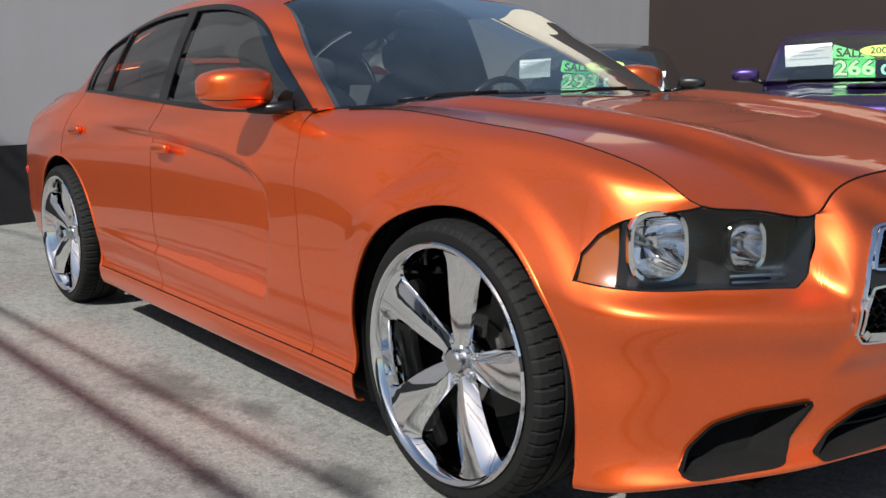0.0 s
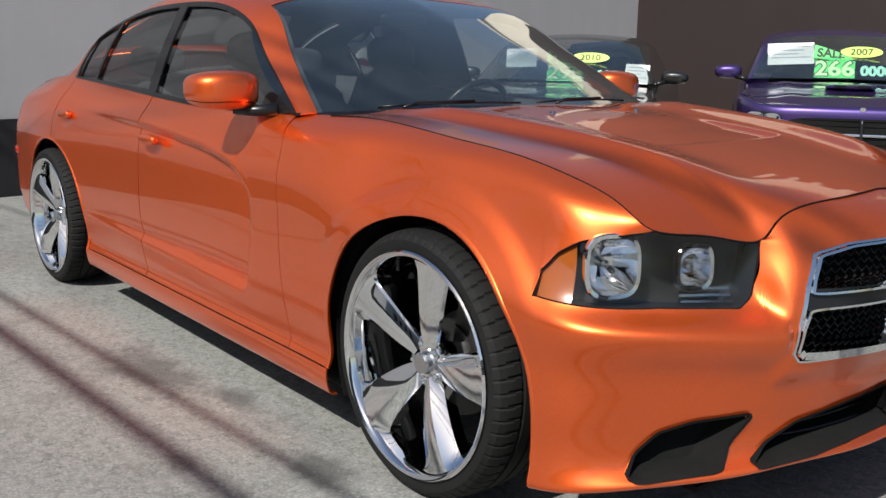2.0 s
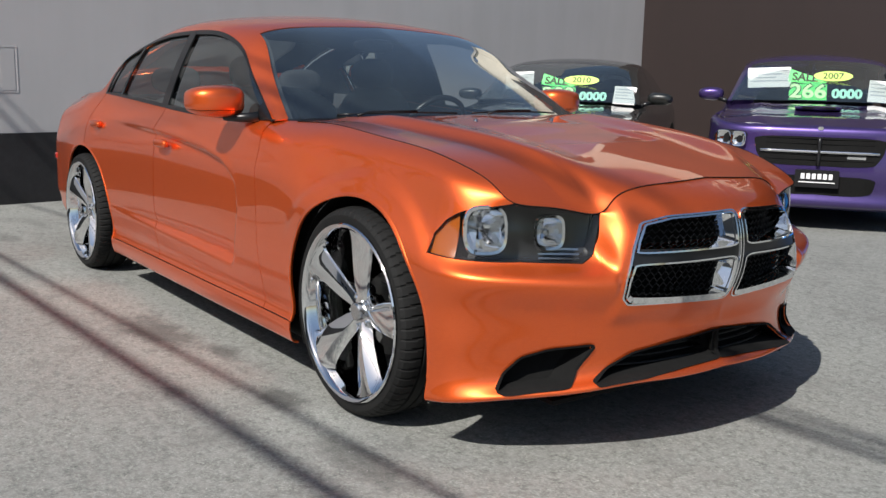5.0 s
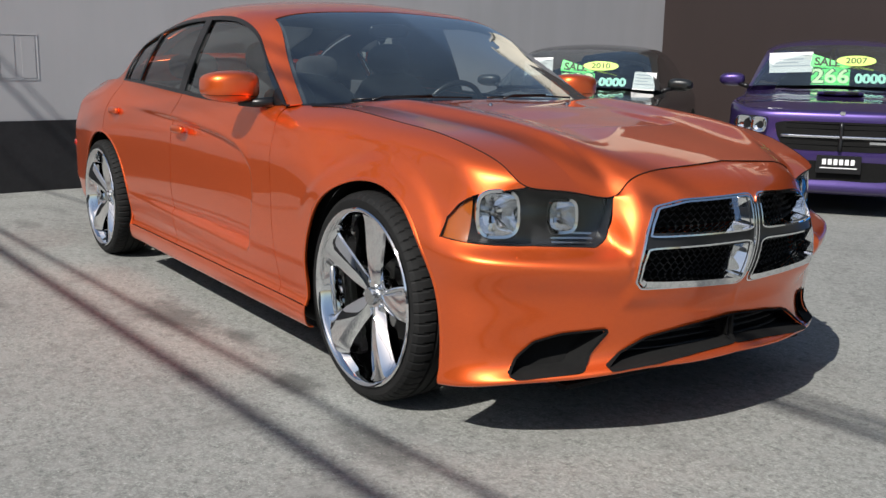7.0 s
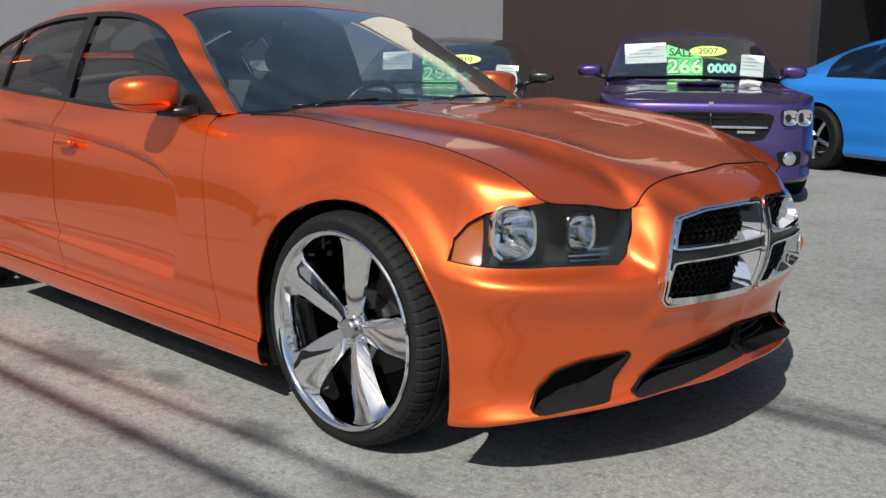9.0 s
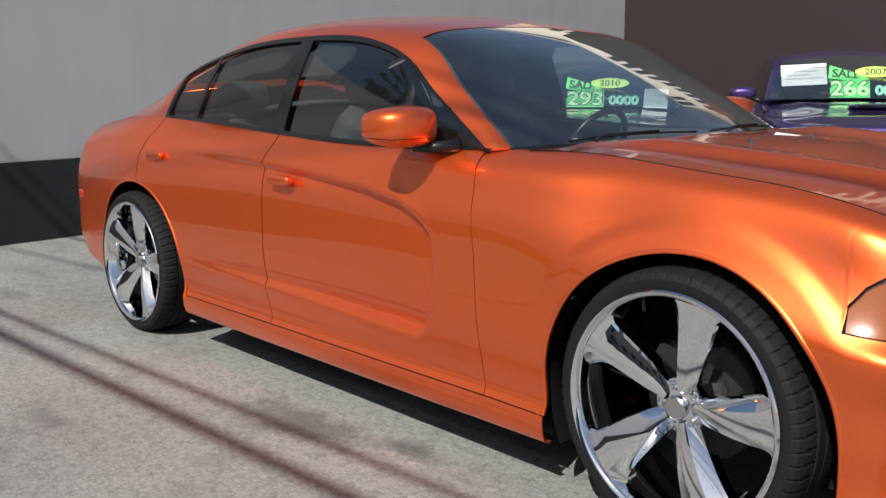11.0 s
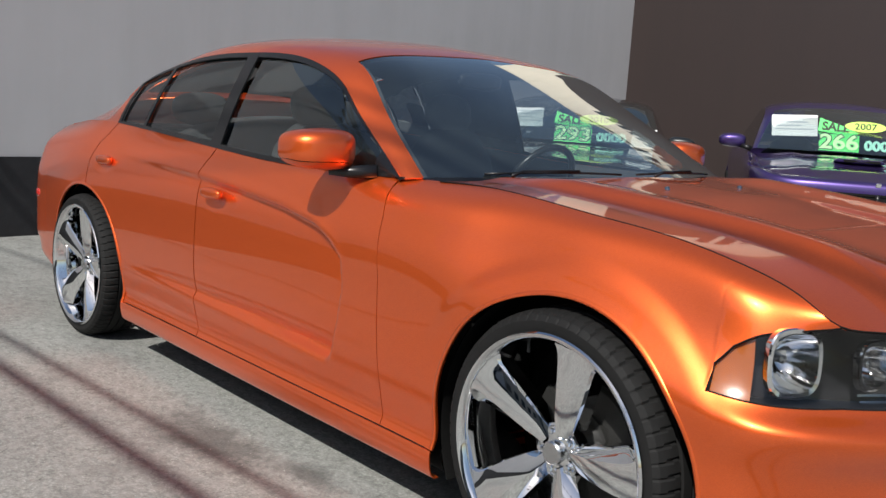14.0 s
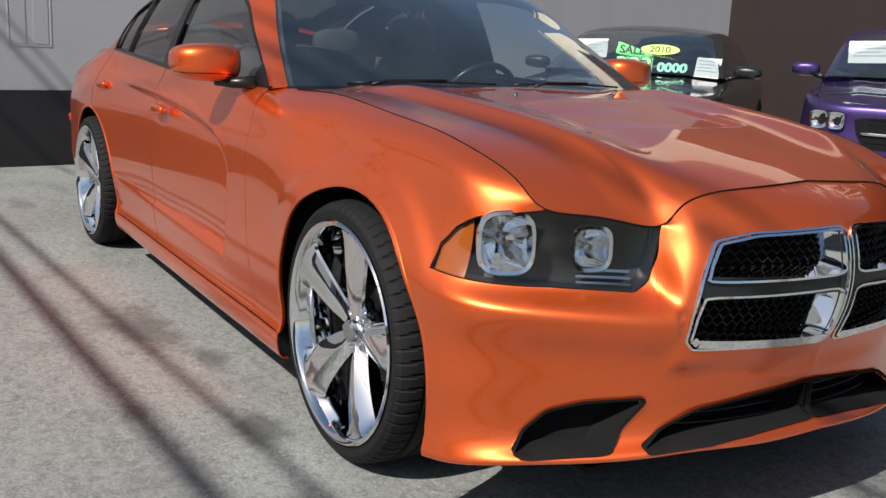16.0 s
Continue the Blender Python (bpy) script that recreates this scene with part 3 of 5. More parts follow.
def build_side(side):
    S = SKIN
    # fender
    us = np.linspace(LAMP_U[0] - 0.002, u_x(0.812), 190)
    low_u, low_v = [SEAM_U[-1], u_x(1.16), 1.0], [SEAM_V[-1], V_SILL, V_SILL]
    low = lambda u: v_lamp(u) if u < LAMP_U[-1] else (v_seam(u) if u < SEAM_U[-1] else float(np.interp(u, low_u, low_v)))
    P = band(S, us, low, 1.0, 80)
    ends = np.array([door_front(z) + 0.0033 for z in P[:, -1, 2]])[:, None]
    P[:, -40:, 0] += (ends - P[:, -1:, 0]) * np.linspace(0.025, 1.0, 40)
    tuck(P)
    keep = np.ones((79, 189), bool)
    flare(P)
    cut_round(P, keep, *ARCH_F)
    sheet("front_fender", P, ORANGE, sedan, side, keep=keep, thick=0.004)
    # doors, quarter panel, sill
    for name, fa, fb, n in (
        ("front_door", door_front, lambda z: float(np.interp(z, [0.25, 0.45, 0.9, 0.95, 1.02], [-0.40, -0.437, -0.447, -0.43, -0.366])), 120),
        ("rear_door", lambda z: float(np.interp(z, [0.25, 0.45, 0.9, 0.95, 1.02], [-0.406, -0.443, -0.453, -0.436, -0.372])),
         lambda z: float(np.interp(z, [0.25, 0.60, 0.72, 0.88, 0.96, 1.06], [-1.16, -1.36, -1.50, -1.50, -1.46, -1.34])), 110),
    ):
        P = panel_between(S, fa, fb, V_SILL, 1.0, n, 110)
        door_scoop(P)
        tuck(P)
        keep = np.ones((109, n - 1), bool)
        cut_round(P, keep, *ARCH_R)
        sheet(name, P, ORANGE, sedan, side, keep=keep, thick=0.004)
    P = panel_between(S, lambda z: float(np.interp(z, [0.25, 0.60, 0.72, 0.88, 0.96, 1.06], [-1.166, -1.366, -1.506, -1.506, -1.466, -1.346])), lambda z: -2.12, 0.0, 1.0, 70, 80)
    keep = np.ones((79, 69), bool)
    cut_round(P, keep, *ARCH_R)
    sheet("quarter_panel", P, ORANGE, sedan, side, keep=keep, thick=0.004)
    P = band(S, np.linspace(u_x(1.2), u_x(-1.2), 90), 0.0, V_SILL, 12)
    keep = np.ones((11, 89), bool)
    cut_round(P, keep, *ARCH_F)
    cut_round(P, keep, *ARCH_R)
    sheet("side_sill", P, ORANGE, sedan, side, keep=keep, thick=0.004)
    # added black strip: darkens the seam below the doors and stops light leaking through
    P = band(S, np.linspace(u_x(1.06), u_x(-1.10), 60), V_SILL, V_SILL, 2)
    P[0] += np.array([0, -0.003, 0.001])
    P[1] += np.array([0, -0.075, 0.004])
    sheet("sill_gap_shade", P, MATT, sedan, side, "matt black strip shading the gap between door and sill")
    # dark inner body behind the seams
    P = band(S, np.linspace(u_x(1.95), u_x(-2.3), 160), 0.02, 0.995, 50)
    P[..., 1] -= 0.065
    keep = np.ones((49, 159), bool)
    cut_round(P, keep, ARCH_F[0], ARCH_F[1], 0.46)
    cut_round(P, keep, ARCH_R[0], ARCH_R[1], 0.445)
    sheet("inner_body", P, MATT, sedan, side, keep=keep)
    # wheel arch liners and lips
    for (cx, cz, r) in (ARCH_F, ARCH_R):
        vs, fs = revolve([(r + 0.006, -0.895), (r + 0.012, -0.84), (r + 0.03, -0.80), (r + 0.03, -0.50), (0.0, -0.50)], 40, "y", radians(-25), radians(205))
        vs = [(x + cx, -y * side, z + cz) for x, y, z in vs]
        # rolled edge of the arch
        rows = []
        for a in np.linspace(0, 1, 90):
            ang = math.pi * min(max((a - 0.04) / 0.92, 0), 1)
            low = max(0.04 - a, a - 0.96, 0) / 0.04 * 0.10
            row = []
            for rr, out in ((r + 0.010, -0.004), (r + 0.007, 0.0010), (r, 0.0018), (r - 0.004, 0.0005), (r - 0.004, -0.005), (r - 0.001, -0.014)):
                x, z = cx + rr * math.cos(ang), cz + rr * math.sin(ang) - low
                row.append((x, side_y(x, z) + out, z))
            rows.append(row)
        sheet("arch_lip", np.array(rows).transpose(1, 0, 2), ORANGE, sedan, side)
        put("wheel_liner", mesh("wheel_liner", vs, fs, MATT), sedan, "matt black wheel arch liner")


for side in (-1, 1):
    build_side(side)

def face_terms(y, z):
    return np.stack([y * 0 + 1, y ** 2, y ** 4, z, z ** 2, y ** 2 * z], -1)


FRONT = SKIN.at(*np.meshgrid(np.linspace(0, u_y(0.47), 40), np.linspace(0.05, 1.0, 120))).reshape(-1, 3)
FRONT = FRONT[(FRONT[:, 2] > 0.48) & (FRONT[:, 2] < 0.82) & (FRONT[:, 1] < 0.47)]
RING = np.array(smooth_poly(GRILLE, 4))
WEIGHT = 1 + 8 * np.exp(-(np.linalg.norm(FRONT[:, None, 1:] - RING[None], axis=2).min(1) / 0.03) ** 2)
FACE = np.linalg.lstsq(face_terms(FRONT[:, 1], FRONT[:, 2]) * WEIGHT[:, None], FRONT[:, 0] * WEIGHT, rcond=None)[0]


def face_x(y, z):
    """The even face in which the grille's bars and frames lie."""
    return float(face_terms(np.abs(np.array(float(y))), np.array(float(z))) @ FACE)


def ease_to_face(P, poly):
    """Draws the skin round the grille to the grille's face."""
    ring = np.array(smooth_poly(poly, 4))
    near = (P[..., 1] < 0.60) & (P[..., 2] > 0.37) & (P[..., 2] < 0.88)
    Q = P[near]
    a, b = ring, np.roll(ring, -1, 0)
    ab = b - a
    t = np.clip(np.einsum("nkc,kc->nk", Q[:, None, 1:] - a[None], ab) / ((ab ** 2).sum(1) + 1e-12), 0, 1)
    d = np.linalg.norm(Q[:, None, 1:] - a[None] - t[..., None] * ab, axis=2).min(1)
    w = smoothstep(0.10, 0.012, d) * smoothstep(0.485, 0.445, Q[:, 1])
    Q[:, 0] += w * (face_terms(Q[:, 1], Q[:, 2]) @ FACE - Q[:, 0])
    P[near] = Q


us = np.unique(np.r_[np.linspace(0, u_x(1.58), 280), np.linspace(SEAM_U[0] - 0.001, SEAM_U[3] + 0.002, 40)])
P = band(SKIN, us, 0.0, v_seam, 190)
P[..., 1] = np.maximum(P[..., 1], 0)
keep = np.ones((189, len(us) - 1), bool)
flare(P)
ease_to_face(P, GRILLE)
cut_round(P, keep, *ARCH_F)
for poly in (GRILLE, FOG, INTAKE):
    open_poly(P, keep, smooth_poly(poly, 4, 0.25 if poly is GRILLE else 0.16))
sheet_full("front_bumper", P, ORANGE, sedan, "first column", keep=keep, thick=0.004)
P = band(SKIN, np.linspace(u_x(-2.122), 1.0, 70), 0.0, 1.0, 60)
P[..., 1] = np.maximum(P[..., 1], 0)
keep = np.ones((59, 69), bool)
cut_round(P, keep, *ARCH_R)
sheet_full("rear_bumper", P, ORANGE, sedan, "last column", keep=keep, thick=0.004)

# matt black strip added as the shadow under the lip
P = band(SKIN, np.linspace(0, u_y(0.84), 60), 0.0, 0.02, 3)
P[2], P[1] = P[0] - np.array([0.02, 0, -0.004]), P[0] - np.array([0.06, 0, 0.015])
P[0] = P[1] - np.array([0.015, 0, 0.015])
P[..., 1] = np.maximum(P[..., 1], 0)
sheet_full("lip_shadow", P, MATT, sedan, "first column", "matt black strip standing in for shadow under the bumper")


# ---------------------------------------------------------------- bonnet and cabin
class Bonnet:
    """From the lip (u = 0) to the cowl (u = 1), from the seam beside the fender (v = 0) to the middle (v = 1)."""

    def __init__(self):
        self.edge = SKIN.at(np.linspace(0.0, 0.6, 1500), np.ones(1500))
        k = int(np.argmax(self.edge[:, 1] > 0.719))
        self.lip, self.side = self.edge[:k + 1], self.edge[k:]

    def at(self, u, v):
        u, v = np.broadcast_arrays(np.asarray(u, float), np.asarray(v, float))
        f = 1 - v
        xs = 2.155 + (0.90 - 2.155) * u
        ys, zs = (np.interp(-xs, -self.side[:, 0], self.side[:, c]) for c in (1, 2))
        z0 = self.side[0, 2]
        lip_x, lip_z = (np.interp(f * 0.719, self.lip[:, 1], self.lip[:, c]) for c in (0, 2))
        x = lip_x - 0.0015 + (0.90 + 0.14 * (1 - f ** 2) - lip_x) * u
        body, start = self.body(u, f, zs), self.body(u * 0, f, z0)
        z = body + (lip_z - start) * np.maximum(1 - u / 0.24, 0) ** 2 + 0.001
        return np.stack([x, f * ys, z], -1)

    def body(self, u, f, zs):
        knots = [0, 0.12, 0.27, 0.5, 0.8, 1.0]
        w = spline_basis(knots, u.ravel()) @ np.array([0.888, 0.925, 0.962, 1.004, 1.034, 1.043])
        mid = w.reshape(u.shape)
        z = zs + (mid - zs) * (0.64 * smoothstep(1.02, 0.52, f) + 0.36 * smoothstep(0.58, 0.0, f))
        ridge = 0.63 + 0.11 * u
        fall = np.clip(1 - (f - ridge) / 0.105, 0, 1)
        outer = 0.7 * fall + 0.3 * fall * fall * (3 - 2 * fall)
        crest = np.where(f > ridge, outer, np.exp(-((f - ridge) / 0.17) ** 2))
        z = z + 0.034 * crest * (1 - 0.2 * u) * (1 - 0.7 * smoothstep(0.80, 1.0, u)) * (0.45 + 0.55 * smoothstep(0.0, 0.25, u))
        return z - 0.011 * smoothstep(0.44, 0.36, f) * smoothstep(0.36, 0.40, u) * smoothstep(0.70, 0.52, u)


BONNET = Bonnet()
uu, vv = np.meshgrid(np.linspace(0.0, 1.0, 120), np.linspace(0.006, 1.0, 150))
P = BONNET.at(uu, vv)
P[..., 1] = np.maximum(P[..., 1], 0)
P[-1, :, 1] = 0
sheet_full("bonnet", P, ORANGE, sedan, "last row", thick=0.004)

CANOPY = [  # window top edge, roof edge, mid, centre, from the cowl backwards
    ((.765, .838, 1.010), (.823, .806, 1.021), (.98, .42, 1.035), (1.03, 0, 1.04)),
    ((.60, .803, 1.105), (.650, .762, 1.124), (.80, .41, 1.155), (.85, 0, 1.165)),
    ((.41, .762, 1.214), (.452, .700, 1.245), (.535, .38, 1.290), (.575, 0, 1.303)),
    ((.235, .722, 1.318), (.235, .640, 1.372), (.225, .34, 1.420), (.225, 0, 1.433)),
    ((.0, .700, 1.383), (-.02, .632, 1.422), (-.02, .34, 1.468), (-.02, 0, 1.482)),
    ((-.4, .692, 1.402), (-.4, .632, 1.440), (-.4, .34, 1.490), (-.4, 0, 1.504)),
    ((-.83, .690, 1.378), (-.83, .620, 1.420), (-.84, .34, 1.468), (-.85, 0, 1.482)),
    ((-1.155, .705, 1.315), (-1.16, .60, 1.365), (-1.17, .33, 1.41), (-1.18, 0, 1.425)),
    ((-1.40, .752, 1.205), (-1.55, .61, 1.245), (-1.50, .33, 1.30), (-1.5, 0, 1.31)),
    ((-1.52, .815, 1.075), (-1.85, .66, 1.11), (-1.78, .35, 1.16), (-1.78, 0, 1.17)),
    ((-1.75, .815, 1.045), (-2.10, .71, 1.02), (-2.0, .36, 1.055), (-2.0, 0, 1.06)),
]
TOPS = Surface(np.array(CANOPY).transpose(1, 0, 2))
U_WS, U_RW, U_END = TOPS.tu[3], TOPS.tu[7], TOPS.tu[9]
V_E = TOPS.tv[1]


def canopy(u0, u1, v0, v1, nu, nv):
    uu, vv = np.meshgrid(np.linspace(u0, u1, nu), np.linspace(v0, v1, nv))
    P = TOPS.at(uu, vv)
    P[..., 1] = np.maximum(P[..., 1], 0)
    return P


def middle(u0, u1, v0, nu, nv):
    P = canopy(u0, u1, v0, 1.0, nu, nv)
    P[-1, :, 1] = 0
    return P


sheet_full("windscreen", middle(0.0, U_WS, V_E + 0.012, 40, 30), WINDSCREEN, sedan, "last row", "clear laminated windscreen").visible_shadow = False
sheet_full("roof", middle(U_WS + 0.004, U_RW, V_E - 0.01, 60, 30), ORANGE, sedan, "last row", thick=0.004)
sheet_full("rear_window", middle(U_RW + 0.004, U_END, V_E + 0.03, 30, 24), DARKGLASS, sedan, "last row").visible_shadow = False
for side in (-1, 1):
    sheet("roof_rail", canopy(0.0, 1.0, 0.0, V_E + 0.012, 140, 10), ORANGE, sedan, side, thick=0.004)
    # trunk lid
    a = canopy(U_END - 0.03, U_END - 0.03, V_E, 1.0, 2, 24)[:, 0]
    a[:, 2] -= 0.015
    b = canopy(1.0, 1.0, V_E, 1.0, 2, 24)[:, 0]
    tail = np.stack([np.linspace(-2.40, -2.53, 24), np.linspace(0.70, 0, 24), np.linspace(0.978, 0.985, 24)], 1)
    lid = Surface(np.stack([np.stack([a[k], b[k], tail[k]]) for k in (0, 4, 9, 14, 19, 23)]))
    uu, vv = np.meshgrid(np.linspace(0, 1, 24), np.linspace(0, 1, 24))
    P = lid.at(uu, vv)
    P[..., 1] = np.maximum(P[..., 1], 0)
    sheet("trunk_lid", P, ORANGE, sedan, side, thick=0.004)
    # side glass between the waistline and the window's top edge
    xs = np.linspace(0.78, -1.5, 90)
    low = np.array([SKIN.at(u_x(x, 1.0), 1.0) for x in xs])
    dl = TOPS.at(np.linspace(0, TOPS.tu[9], 400), np.zeros(400))
    up = np.stack([np.interp(-xs, -dl[:, 0], dl[:, c]) for c in range(3)], 1)
    k = np.linspace(0, 1, 12)[:, None, None]
    G = low[None] * (1 - k) + up[None] * k
    G[..., 1] += 0.012 * np.sin(np.pi * k[..., 0])
    def pane(name, xa, xb, mat):
        i = [n for n, x in enumerate(xs) if xb <= x <= xa]
        Q = G[:, i[0]:i[-1] + 1].copy()
        Q[..., 1] -= 0.012
        sheet(name, Q, mat, sedan, side).visible_shadow = False
    if side < 0:  # the far one is wound down
        pane("front_window", 0.80, -0.33, SIDEGLASS)
    pane("rear_side_window", -0.33, -1.06, DARKGLASS)
    pane("quarter_window", -1.06, -1.36, DARKGLASS)
    def trim(name, ia, ib, ka, kb, out, mat):
        kk = np.linspace(ka, kb, 6)[:, None, None]
        Q = low[None, ia:ib] * (1 - kk) + up[None, ia:ib] * kk
        Q[..., 1] += 0.012 * np.sin(np.pi * kk[..., 0]) + out
        sheet(name, Q, mat, sedan, side, thick=0.006)
    at_x = lambda x: int(np.argmin(np.abs(xs - x)))
    trim("waist_trim", 1, at_x(-1.36), 0.0, 0.045, 0.004, BLACK)
    trim("window_trim", 3, at_x(-1.36), 0.95, 1.0, 0.002, BLACK)
    trim("centre_pillar", at_x(-0.335), at_x(-0.445), 0.0, 1.0, 0.003, BLACK)
    trim("window_divider", at_x(-1.05), at_x(-1.10), 0.0, 1.0, 0.002, BLACK)
    trim("mirror_corner", at_x(0.78), at_x(0.60), 0.0, 1.0, 0.001, BLACK)
    trim("rear_window_corner", at_x(-1.325), at_x(-1.37), 0.0, 1.0, 0.002, BLACK)
    ledge = np.stack([low - np.array([0, 0.004, 0.002]), low - np.array([0, 0.085, -0.004]), low - np.array([0, 0.10, 0.16])])
    sheet("door_lining", ledge, DASH, sedan, side, "dark plastic door lining")
    # quarter roof pillar under the rail
    xs2 = np.linspace(-1.355, -2.12, 24)
    low2 = np.array([SKIN.at(u_x(x, 1.0), 1.0) for x in xs2])
    dl2 = TOPS.at(np.linspace(TOPS.tu[7], 1.0, 300), np.zeros(300))
    up2 = np.stack([np.interp(-xs2, -dl2[:, 0], dl2[:, c]) for c in range(3)], 1)
    k2 = np.linspace(0, 1, 6)[:, None, None]
    sheet("rear_pillar", low2[None] * (1 - k2) + up2[None] * k2, ORANGE, sedan, side, thick=0.003)
    sheet("rear_pillar_lining", (low2[None] * (1 - k2) + up2[None] * k2) * np.array([1, 0.965, 1]), CLOTH, sedan, side)

# black tubes as shade in the bonnet's joints, and dark linings inside the pillars
for side in (-1, 1):
    edge = BONNET.at(np.linspace(0, 1, 60), np.full(60, 0.003))
    v, f = tube([(x, y * side, z - 0.001) for x, y, z in edge], 0.0024, 6)
    put("bonnet_gap_shade", mesh("bonnet_gap_shade", v, f, MATT), sedan)
    edge = BONNET.at(np.zeros(60), np.linspace(0, 1, 60)) + np.array([0.0035, 0, 0])
    v, f = tube([(x, max(y, 0) * side, z) for x, y, z in edge], 0.0022, 6)
    put("bonnet_gap_shade", mesh("bonnet_gap_shade", v, f, MATT), sedan)
    P = canopy(0.0, 1.0, 0.0, V_E + 0.02, 100, 6)
    P = P * np.array([1, 0.975, 1]) - np.array([0, 0, 0.012])
    sheet("pillar_lining", P, CLOTH, sedan, side)

part("undertray", box(1.90, 2.24, -0.60, 0.60, 0.185, 0.20), MATT, sedan)
floor_pan = part("floor_pan", box(-2.2, 1.9, -0.70, 0.70, 0.20, 0.26), MATT, sedan)

# ---------------------------------------------------------------- ground and walls
def slab(name, x0, x1, y0, y1, z0, z1, mat, label, category, m=None):
    ob = part(name, box(x0, x1, y0, y1, z0, z1), mat, None, label, at=m)
    return tagged(ob, label, category, kind="structure")


g = bmesh.new()
bmesh.ops.create_grid(g, x_segments=60, y_segments=60, size=400)
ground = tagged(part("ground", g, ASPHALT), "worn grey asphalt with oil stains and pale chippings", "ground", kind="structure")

CORNER = Vector((-5.638, 8.312, 0))
along_grey = Vector((0.107, -0.994, 0)).normalized()
GW = Matrix.Translation(CORNER) @ Matrix(((along_grey.x, -along_grey.y, 0, 0), (along_grey.y, along_grey.x, 0, 0), (0, 0, 1, 0), (0, 0, 0, 1)))
slab("wall_grey", -0.25, 26, -0.25, 0.0, 0.0, 3.8, GREYWALL, "tall light grey painted wall with faint vertical joints", "wall", GW)
slab("wall_base", 0.0, 26, 0.0, 0.02, 0.0, 0.62, BLACKWALL, "black painted base band along the grey wall", "wall base", GW)
slab("wall_brown", 0.0, 0.25, 0.004, 4.42, 0.0, 5.0, BROWNWALL, "tall dark brown painted wall", "wall", GW @ Matrix.Translation((-0.25, 0, 0)))


# ---------------------------------------------------------------- the sedan's fittings
def sharp(me, degrees=32):
    me.set_sharp_from_angle(angle=radians(degrees))
    return me


def tyre_mesh(R=0.393, rim=0.322, half=0.122, n=448):
    prof = [(rim, -half + 0.012), (rim + 0.010, -half + 0.002), (rim + 0.030, -half - 0.004), (R - 0.030, -half - 0.003), (R - 0.015, -half + 0.008),
            (R - 0.006, -half + 0.026), (R - 0.002, -half + 0.050), (R - 0.001, -0.052), (R - 0.009, -0.050), (R - 0.009, -0.042), (R, -0.040),
            (R, -0.006), (R - 0.009, -0.004), (R - 0.009, 0.004), (R, 0.006), (R, 0.040), (R - 0.009, 0.042), (R - 0.009, 0.050), (R - 0.001, 0.052),
            (R - 0.006, half - 0.026), (R - 0.03, half), (rim, half - 0.012)]
    vs, fs = revolve(prof, n, "y")
    p = len(prof)
    for k in range(n):
        for j, (r, h) in enumerate(prof):
            shift = int(round(abs(h) * 30))
            if (k + shift) % 7 == 0 and abs(h) > 0.045 and r > R - 0.02:
                x, y, z = vs[k * p + j]
                f = (r - 0.006) / r
                vs[k * p + j] = (x * f, y, z * f)
    return sharp(mesh("tyre", vs, fs, RUBBER), 22)


def spoke_mesh(angle):
    """One broad blade with a ridge, narrow at the hub and flared at the rim."""
    vs, fs = [], []
    rs = [0.045, 0.07, 0.10, 0.145, 0.188, 0.23, 0.262, 0.286, 0.301, 0.313]
    lead = [0.026, 0.033, 0.041, 0.049, 0.056, 0.062, 0.067, 0.073, 0.083, 0.100]
    trail = [0.026, 0.033, 0.041, 0.050, 0.059, 0.067, 0.073, 0.080, 0.092, 0.110]
    face = [-0.074, -0.080, -0.090, -0.100, -0.107, -0.112, -0.115, -0.117, -0.119, -0.120]
    for r, a, b, y in zip(rs, lead, trail, face):
        turn = angle + radians(4) * (r / 0.3) ** 2
        e = Vector((math.cos(turn), 0, math.sin(turn)))
        t = Vector((-math.sin(turn), 0, math.cos(turn)))
        for off, dy in ((-b, 0.075), (-b, 0.026), (-b * 0.93, 0.018), (-b * 0.6, 0.009), (-b * 0.2, 0.003), (a * 0.2, 0.0), (a * 0.42, 0.0), (a * 0.52, 0.005), (a * 0.8, 0.021), (a, 0.036), (a, 0.075)):
            p = e * math.sqrt(max(r * r - off * off, 0.0004)) + t * off
            vs.append((p.x, y + dy, p.z))
    for i in range(len(rs) - 1):
        for k in range(10):
            fs.append((i * 11 + k, i * 11 + k + 1, (i + 1) * 11 + k + 1, (i + 1) * 11 + k))
    return sharp(mesh("spoke", vs, [f[::-1] for f in fs], CHROME), 22)


def disc(profile, n=40):
    return revolve(profile, n, "y")


TYRE = tyre_mesh()
RIM = sharp(mesh("rim", *disc([(0.322, -0.112), (0.331, -0.122), (0.334, -0.127), (0.330, -0.132), (0.322, -0.129), (0.315, -0.121), (0.311, -0.104), (0.305, -0.087), (0.297, -0.06), (0.290, 0.11)], 96), CHROME), 40)
HUB = sharp(mesh("hub", *disc([(0.0, -0.066), (0.05, -0.066), (0.078, -0.056), (0.085, -0.02), (0.085, 0.05)]), CHROME), 30)
CAP = sharp(mesh("hub_cap", *disc([(0.0, -0.088), (0.028, -0.088), (0.033, -0.084), (0.034, -0.062)]), SATIN), 30)
ROTOR = sharp(mesh("brake_disc", *disc([(0.07, 0.028), (0.10, 0.028), (0.10, 0.04), (0.175, 0.04), (0.178, 0.045), (0.178, 0.068), (0.07, 0.07)], 64), IRON), 30)
LUG = sharp(mesh("lug_nut", *disc([(0.0, -0.075), (0.006, -0.074), (0.0085, -0.070), (0.0085, -0.04)], 10), CHROME), 30)
LUGSEAT = sharp(mesh("lug_seat", *disc([(0.0095, -0.056), (0.014, -0.066), (0.0165, -0.062), (0.0165, -0.04)], 16), CHROME), 30)


